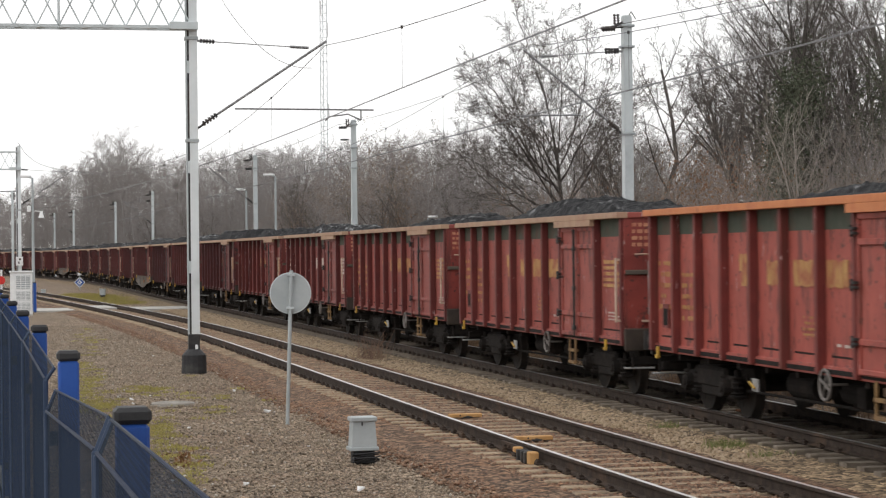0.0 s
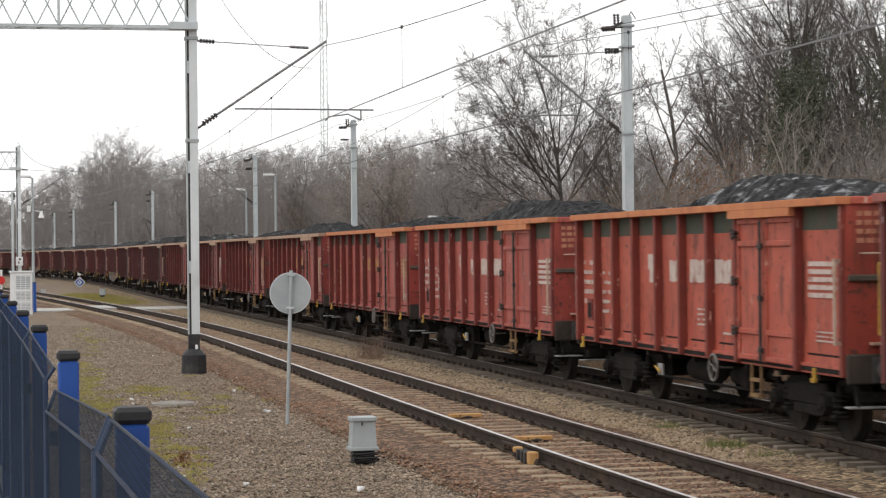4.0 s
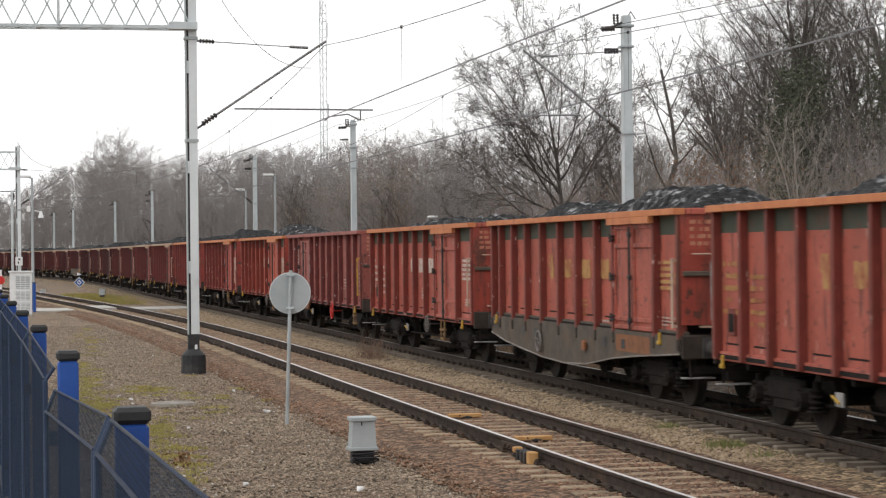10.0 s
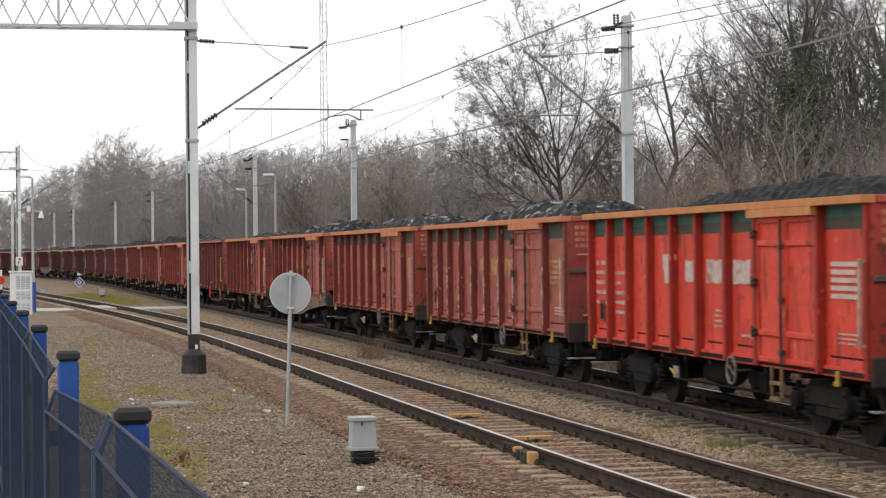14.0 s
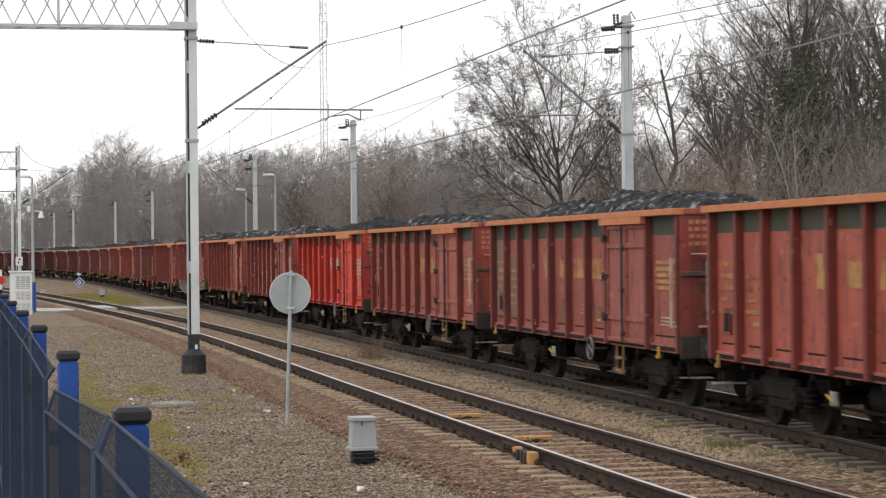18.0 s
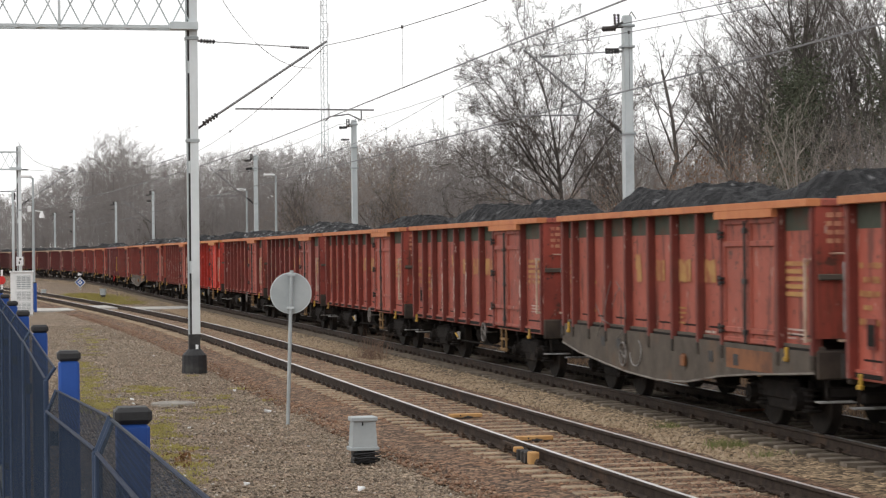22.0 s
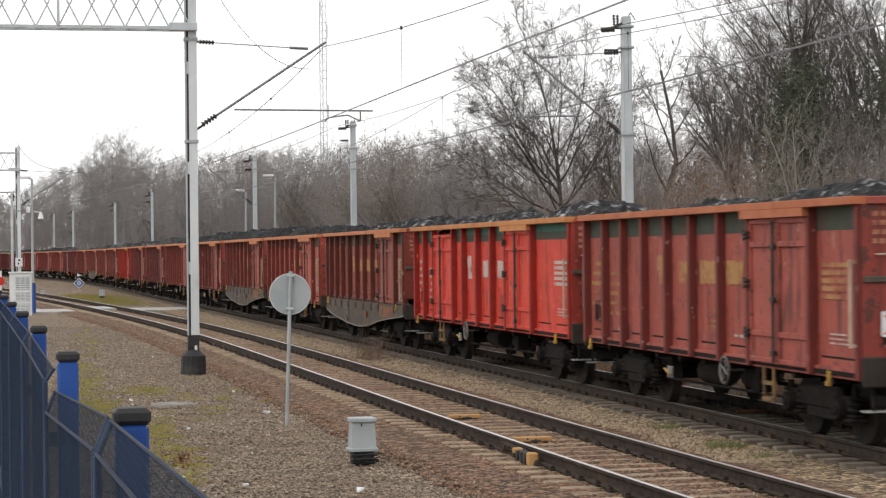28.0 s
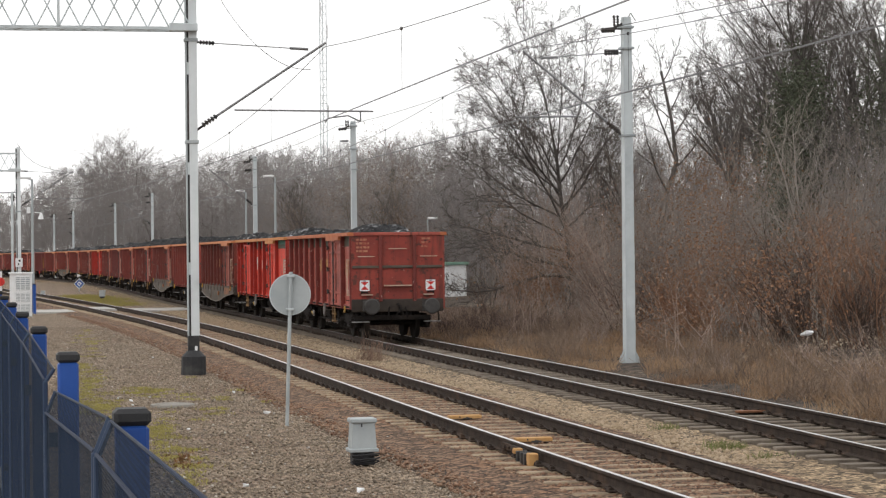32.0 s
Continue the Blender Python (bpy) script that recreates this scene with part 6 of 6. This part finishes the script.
def far_wood(seed, n, lo, hi, deep, limbs, twigs, material, label, lower=0, back=1.0):
    """Woodland by bearing: its edge follows the track, its height the skyline."""
    g = np.random.RandomState(seed)
    px = lo + (hi - lo) * (np.arange(n) + g.rand(n)) / n
    dep = np.interp(px, *zip(*EDGE)) * back * (1.02 + deep * g.rand(n) ** 1.4)
    top = np.interp(px, *zip(*SKYLINE)) + np.abs(g.normal(0, 26, n)) - 5 + lower
    z0 = .2 + .006 * (dep - 60)
    h = np.maximum(2.47 + (456 - .0103 * px - top) * dep / LENS - z0, 2.5)
    base = np.stack([(px - 784) / LENS * dep, dep, z0], -1)
    P = wander(g, base, h, 5, .07, .08)
    R = (.0055 * h)[:, None] * (.7 + .6 * g.rand(n))[:, None] * np.array([1, .8, .58, .36, .12])[None]
    t = stems("far_wood", P, R, 4, material)
    tagged(t, label, "woodland", kind="stuff")

    def shoots(P, R, h, dep, m, reach, low, rise, thin):
        n, k = P.shape[:2]
        own = np.repeat(np.arange(n), m)
        f = low + (.99 - low) * g.rand(n * m) ** .85
        i = np.minimum((f * (k - 1)).astype(int), k - 2)
        w = (f * (k - 1) - i)[:, None]
        at = P[own, i] * (1 - w) + P[own, i + 1] * w
        ax = P[own, i + 1] - P[own, i]
        ax /= np.linalg.norm(ax, axis=1, keepdims=True) + 1e-9
        d = g.normal(0, 1, (n * m, 3))
        d -= ax * (d * ax).sum(1, keepdims=True)
        d /= np.linalg.norm(d, axis=1, keepdims=True)
        d = ax * .55 + d * (.5 + .6 * g.rand(n * m))[:, None] + np.array([0, 0, rise])
        d /= np.linalg.norm(d, axis=1, keepdims=True)
        ln = h[own] * reach * (.55 + .7 * g.rand(n * m)) * (1.15 - .6 * f)
        mid = at + d * (ln * .5)[:, None] + g.normal(0, .05, (n * m, 3)) * ln[:, None]
        d2 = d + np.array([0, 0, .18]) + g.normal(0, .14, (n * m, 3))
        d2 /= np.linalg.norm(d2, axis=1, keepdims=True)
        tip = mid + d2 * (ln * .5)[:, None]
        r0 = np.maximum(R[own, i] * .5, thin * dep[own])
        return np.stack([at, mid, tip], 1), r0[:, None] * np.array([1, .72, .35])[None], ln, dep[own]
    P1, R1, l1, d1 = shoots(P, R, h, dep, limbs, .3, .03, .12, .00005)
    P2, R2, l2, d2 = shoots(P1, R1, l1, d1, twigs, .45, .1, .1, .00004)
    P2, R2 = P2[:, ::2], R2[:, ::2]
    for p, q in ((P1, R1), (P2, R2)):
        tagged(stems("far_wood", p, q, 3, material), label, "woodland", kind="stuff")


far_wood(1, 620, -60, 830, .5, 19, 17, M["bark_hazed"], "dense grey-brown bare woodland beyond the tracks")
far_wood(17, 330, -60, 830, .3, 16, 12, M["bark_hazed"], "low grey woodland far behind", 75, 1.25)
far_wood(9, 360, 790, 1640, .4, 16, 16, M["bark_hazed"], "bare grey-brown woodland behind the shrubs")
thicket("near_wood", 2, 110, (25, 110), (13, 40), (5, 9.5), .04, 11, M["twig"], 1.0, "slender bare saplings at the wood's edge", .1)
thicket("pale_twigs", 19, 90, (8, 60), (7.5, 14), (1.8, 5.2), .015, 7, M["pale"], 1.0, "thin pale leaning twigs among the shrubs", .5, 4)
thicket("shrubs", 3, 780, (6, 190), (7.5, 19), (1.2, 5.7), .019, 11, M["shrub"], 1.35, "dense brown leafless shrubs along the wood", .26, 22)
# stems coloured dark to stand for shaded hollows between the bushes
thicket("dark_shrubs", 23, 520, (6, 90), (7.5, 16), (1.4, 5.2), .022, 11, M["dark_brush"], 1.2, "leafless bushes, dark hollows of the wood put into their colour", .3, 34)
thicket("copper_shrubs", 24, 430, (6, 90), (6.5, 13), (1.0, 4.2), .02, 11, M["copper_stem"], 1.2, "copper-brown bushes with withered twigs", .22, 30)
thicket("far_scrub", 13, 2600, (100, 420), (8, 40), (2.0, 5.0), .014, 8, M["bark_hazed"], 1.0, "grey leafless scrub under the far trees", .6)
thicket("wood_edge", 15, 560, (22, 66), (9, 17), (3.0, 7.6), .02, 12, M["twig"], 1.0, "tall leafless bushes before the trees", .25, 18)
thicket("dark_brambles", 14, 2400, (33, 120), (1.9, 7), (.25, 1.1), .010, 9, M["dark_brush"], 1.2, "dark low tangled brambles close to the rails", .6)
thicket("brambles", 4, 1700, (0, 110), (4.0, 13), (.4, 2.6), .013, 7, M["shrub"], 1.35, "low tangled brown brambles on the verge", .45)


def grass(name, seed, n, s_range, lat_range, h, r, material, label, power=1.3):
    g = np.random.RandomState(seed)
    c = max(40, n // 70)
    cs = s_range[0] + (s_range[1] - s_range[0]) * g.rand(c) ** power
    cl = lat_range[0] + (lat_range[1] - lat_range[0]) * g.rand(c)
    i = g.randint(0, c, n)
    s, lat = cs[i] + g.normal(0, .35, n), np.maximum(lat_range[0], cl[i] + g.normal(0, .25, n))
    hh = h * (.4 + .8 * g.rand(n)) * (.7 + .5 * g.rand(c)[i])
    base = on_far(s, lat, -.03)
    P = wander(g, base, cleared(base, hh), 3, .5, .35)
    R = np.full((n, 1), r) * np.array([1, .7, .2])[None]
    return tagged(stems(name, P, R, 3, material), label, "grass", kind="stuff")


grass("dry_grass", 5, 27000, (-6, 41), (1.9, 8), .34, .008, M["drygrass"], "tufts of dry straw-coloured grass on the verge", 1.0)
grass("brown_weeds", 6, 20000, (-4, 60), (2.0, 11), .7, .008, M["weeds"], "dead brown weeds among the dry grass")


def leaves(name, seed, n, s_range, lat_range, z_range, size, material, label, clumps=200, where=None):
    g = np.random.RandomState(seed)
    if where is None:
        cs = s_range[0] + (s_range[1] - s_range[0]) * g.rand(clumps) ** 1.3
        cl = lat_range[0] + (lat_range[1] - lat_range[0]) * g.rand(clumps)
        C = on_far(cs, cl)
        C[:, 2] += z_range[0] + (z_range[1] - z_range[0]) * g.rand(clumps)
    else:
        C = where
        clumps = len(C)
    i = g.randint(0, clumps, n)
    spread = np.array([.5, .5, .45]) if where is None else np.array([.45, .45, .45]) if n > 1000 else np.array([.05, .1, .02])
    c = C[i] + g.normal(0, 1, (n, 3)) * spread
    a, b = g.normal(0, 1, (n, 3)), g.normal(0, 1, (n, 3))
    a /= np.linalg.norm(a, axis=1, keepdims=True)
    b -= a * (a * b).sum(1, keepdims=True)
    b /= np.linalg.norm(b, axis=1, keepdims=True)
    u = size * (.6 + .8 * g.rand(n))[:, None]
    V = np.stack([c - a * u, c + b * u * .5, c + a * u, c - b * u * .5], 1).reshape(-1, 3)
    F = np.arange(4 * n).reshape(n, 4)
    return tagged(sheet(name, V, F, material), label, "leaves", kind="stuff")


leaves("dry_leaves", 7, 12000, (14, 120), (8, 18), (.6, 4.6), .03, M["leaf"], "withered orange-brown leaves clinging to the shrubs", 110)
go = np.random.RandomState(5)
beech = [list(bearing(go.normal(a, sa), dep, 2.47 + (444 - go.normal(b, sb)) * dep / LENS)) for a, sa, b, sb, dep, m in ((1030, 26, 440, 22, 82, 26), (960, 30, 510, 14, 78, 12), (1250, 26, 340, 30, 66, 26), (1240, 40, 440, 30, 62, 26), (1120, 30, 420, 40, 72, 16), (1180, 40, 560, 20, 56, 12), (1330, 14, 320, 24, 66, 8), (1335, 40, 480, 30, 54, 14), (1405, 40, 530, 22, 50, 12), (1460, 50, 450, 40, 54, 10), (1225, 40, 525, 25, 54, 10)) for _ in range(m)]
leaves("copper_leaves", 51, 9600, None, None, None, .036, M["copper"], "copper-brown withered leaves on low branches", where=np.array(beech))
rust = [list(bearing(go.uniform(a, b), dep * go.uniform(.97, 1.05), 2.47 + (448 - go.normal(y, sy)) * dep / LENS)) for a, b, y, sy, dep, m in ((560, 660, 350, 26, 150, 60), (640, 780, 320, 36, 140, 110), (470, 560, 370, 16, 170, 24)) for _ in range(m)]
leaves("oak_leaves", 53, 8000, None, None, None, .05, M["rustleaf"], "dull brown leaves still hanging on the far oaks", where=np.array(rust))
heads = [list(bearing(go.uniform(a, b), dep, 2.47 + (443 - go.normal(y, 9)) * dep / LENS)) for a, b, y, dep, m in ((1405, 1568, 612, 46, 70), (1440, 1560, 640, 44, 40), (1068, 1140, 556, 60, 40), (1310, 1420, 625, 48, 16)) for _ in range(m)]
leaves("seed_heads", 52, 380, None, None, None, .03, M["straw"], "pale feathery seed heads above the dry grass", where=np.array(heads))
gi = np.random.RandomState(12)
ivy_c = np.array([list(bearing(1386 + 3 * q + gi.normal(0, 27 - 2.2 * q), 77.5 + gi.normal(0, 1.2), 1.9 + .68 * q + gi.normal(0, .3))) for q in range(10) for _ in range(19)] + [list(bearing(1431 + gi.normal(0, 6), 78.5, 3 + 7 * gi.rand())) for _ in range(20)] + [list(bearing(1503 + gi.normal(0, 7), 82, 2 + 5 * gi.rand())) for _ in range(16)] + [list(bearing(1560 + gi.normal(0, 7), 75, 2 + 7 * gi.rand())) for _ in range(16)])
leaves("ivy", 8, 34000, None, None, None, .06, M["ivy"], "dark evergreen ivy climbing the trunks", where=ivy_c)


# ---- loose stones, grass tufts and litter ----
def stones(name, seed, xy, size, material, label, lift=0.0):
    g = np.random.RandomState(seed)
    n = len(xy)
    o = np.array([[1, 0, 0], [0, 1, 0], [-1, 0, 0], [0, -1, 0], [0, 0, 1], [0, 0, -1]], float)
    S = size * (.5 + g.rand(n) ** 2 * 1.1)[:, None, None] * (o[None] * (.7 + .6 * g.rand(n, 6, 1)) + g.normal(0, .12, (n, 6, 3)))
    S[:, :, 2] *= .7
    q = g.rand(n) * math.tau
    x, y = S[:, :, 0].copy(), S[:, :, 1].copy()
    S[:, :, 0], S[:, :, 1] = x * np.cos(q)[:, None] - y * np.sin(q)[:, None], x * np.sin(q)[:, None] + y * np.cos(q)[:, None]
    V = (S + xy[:, None]).reshape(-1, 3)
    f = np.array([[0, 1, 4], [1, 2, 4], [2, 3, 4], [3, 0, 4], [1, 0, 5], [2, 1, 5], [3, 2, 5], [0, 3, 5]])
    F = (np.arange(n)[:, None, None] * 6 + f[None]).reshape(-1, 3)
    return tagged(sheet(name, V, F, material), label, "stones", kind="stuff")


def along(line, g, n, s_range, lat_range, z, power=1.5):
    s = s_range[0] + (s_range[1] - s_range[0]) * g.rand(n) ** power
    lat = lat_range[0] + (lat_range[1] - lat_range[0]) * g.rand(n)
    a = np.interp(s, line.s, line.a)
    return np.stack([np.interp(s, line.s, line.x) + np.cos(a) * lat, np.interp(s, line.s, line.y) + np.sin(a) * lat, np.full(n, z)], -1)


gs = np.random.RandomState(21)
stones("loose_gravel", 31, along(NEAR, gs, 42000, (-8, 60), (-9, -1.7), -.264), .02, M["stone"], "grey-brown loose gravel beside the track")
stones("near_ballast_stones", 32, along(NEAR, gs, 16000, (-8, 75), (-1.35, 1.35), -.197), .025, M["stone_red"], "rusty crushed ballast stones of the near track")
stones("side_ballast_stones", 36, along(NEAR, gs, 6000, (-8, 75), (-2.4, -1.35), -.238), .024, M["stone_red"], "rusty crushed stones on the ballast shoulder")
stones("far_ballast_stones", 33, along(FAR, gs, 19000, (-6, 80), (-2.95, -1.3), -.242), .03, M["stone_tan"], "pale tan ballast stones between the tracks")
stones("pale_pebbles", 34, along(NEAR, gs, 1700, (-8, 60), (-9, 1.5), -.245), .018, M["pebble"], "scattered pale pebbles in the gravel")
litter = [(228, 708, .05), (468, 730, .08), (411, 692, .05), (404, 641, .05), (636, 868, .06), (683, 774, .045), (676, 720, .03), (430, 858, .05), (268, 630, .03), (208, 700, .03), (330, 757, .03), (541, 790, .03), (488, 587, .05), (205, 703, .035), (216, 690, .025), (232, 714, .03), (181, 668, .02), (262, 700, .02), (356, 866, .025), (300, 850, .025), (322, 842, .02), (196, 681, .02), (586, 760, .02)]
for px, py, k in litter:
    dep = 2.72 * LENS / (py - 454 + .0103 * px) if py > 500 else 60
    bm = B()
    r = random.Random(px)
    vs = [bm.verts.new((r.uniform(-k, k), r.uniform(-k, k), r.uniform(0, k * 1.1))) for _ in range(12)]
    bmesh.ops.convex_hull(bm, input=vs)
    o = obj("litter", bm, M["white"])
    o.matrix_basis = Matrix.Translation(bearing(px, dep, -.262))
    tagged(o, "small crumpled piece of white litter on the gravel", "litter", "litter")
bm = B()
r = random.Random(4)
vs = [bm.verts.new((r.uniform(-.22, .22), r.uniform(-.1, .1), r.uniform(-.08, .08))) for _ in range(16)]
bmesh.ops.convex_hull(bm, input=vs)
o = obj("plastic_bag", bm, M["white"])
o.matrix_basis = Matrix.Translation(bearing(1424, 52, .5))
tagged(o, "torn white plastic bag caught in the weeds", "litter")


def tufts(name, seed, centres, n, h, r, material, label, spread=.2):
    g = np.random.RandomState(seed)
    C = np.array([list(c) for c in centres])
    i = g.randint(0, len(C), n)
    base = C[i] + g.normal(0, 1, (n, 3)) * [spread, spread, 0]
    P = wander(g, base, h * (.4 + .8 * g.rand(n)), 3, .45, .3)
    return tagged(stems(name, P, np.full((n, 1), r) * np.array([1, .7, .2])[None], 3, material), label, "grass", kind="stuff")


green = [FAR.at(s, la, -.24) for s, la in ((-3.75, -1.75), (-4.1, -1.85), (-.6, -1.55), (-5.5, -1.7), (-3.9, -1.6))]
tufts("grass_tufts", 41, green, 300, .13, .006, M["greengrass"], "small green grass tufts between the tracks", .13)
weed = [FAR.at(22.2 + .3 * k, -2.0 - .06 * k, -.23) for k in range(4)]
tufts("dead_weed", 42, weed, 95, .72, .007, M["brush"], "dead brown weed growing in the ballast", .16)
gm = np.random.RandomState(77)
moss = []
for px, py, wx, wy, m in ((152, 675, 13, 30, 70), (182, 712, 10, 14, 24), (255, 689, 18, 4, 22), (285, 770, 10, 18, 26), (325, 815, 8, 20, 12), (150, 600, 14, 8, 16), (420, 640, 40, 12, 14), (345, 705, 45, 22, 20), (300, 800, 24, 30, 14), (600, 700, 60, 20, 12)):
    for _ in range(m):
        x, y = gm.normal(px, wx), gm.normal(py, wy)
        moss.append(bearing(x, 2.72 * LENS / (max(y, 570) - 454 + .0103 * x), -.27))
tufts("moss_patches", 43, moss, 9000, .045, .008, M["moss"], "low yellow-green moss and grass beside the fence", .1)
fallen = [bearing(gm.normal(315, 12), 2.72 * LENS / (gm.normal(811, 7) - 451), -.26) for _ in range(14)]
leaves("fallen_leaves", 45, 160, None, None, None, .035, M["leaf"], "small heap of fallen brown leaves on the gravel", where=np.array([list(q) for q in fallen]) * [1, 1, 1])
lawn = [NEAR.at(96 + 1.6 * k, 2.5 + .25 * (k % 5), -.27) for k in range(20)] + [NEAR.at(110 + 1.6 * k, 3.5 + .3 * (k % 5), -.27) for k in range(14)]
tufts("far_grass", 44, lawn, 5000, .16, .012, M["moss"], "yellow-green grass between the far tracks", .8)


def motions():
    """The train rolls away along the far track, slowly gathering speed."""
    times = [i * 1.0 for i in range(33)]
    for w, s in wagons:
        walk(w, [(t, FAR.stand(s + run(t))) for t in times])
    # the wheels of the wagons that pass close by turn as they roll
    spin = [i / 15 for i in range(481)]
    for w, s in wagons[:18]:
        for bogie in [c for c in w.children if c.name.startswith("bogie")]:
            for wheel in [c for c in bogie.children if c.name.startswith("wheelset")]:
                y = wheel.location.y
                walk(wheel, [(t, Matrix.Translation((0, y, .46)) @ Matrix.Rotation(-run(t) / .46, 4, "X")) for t in spin])


motions()
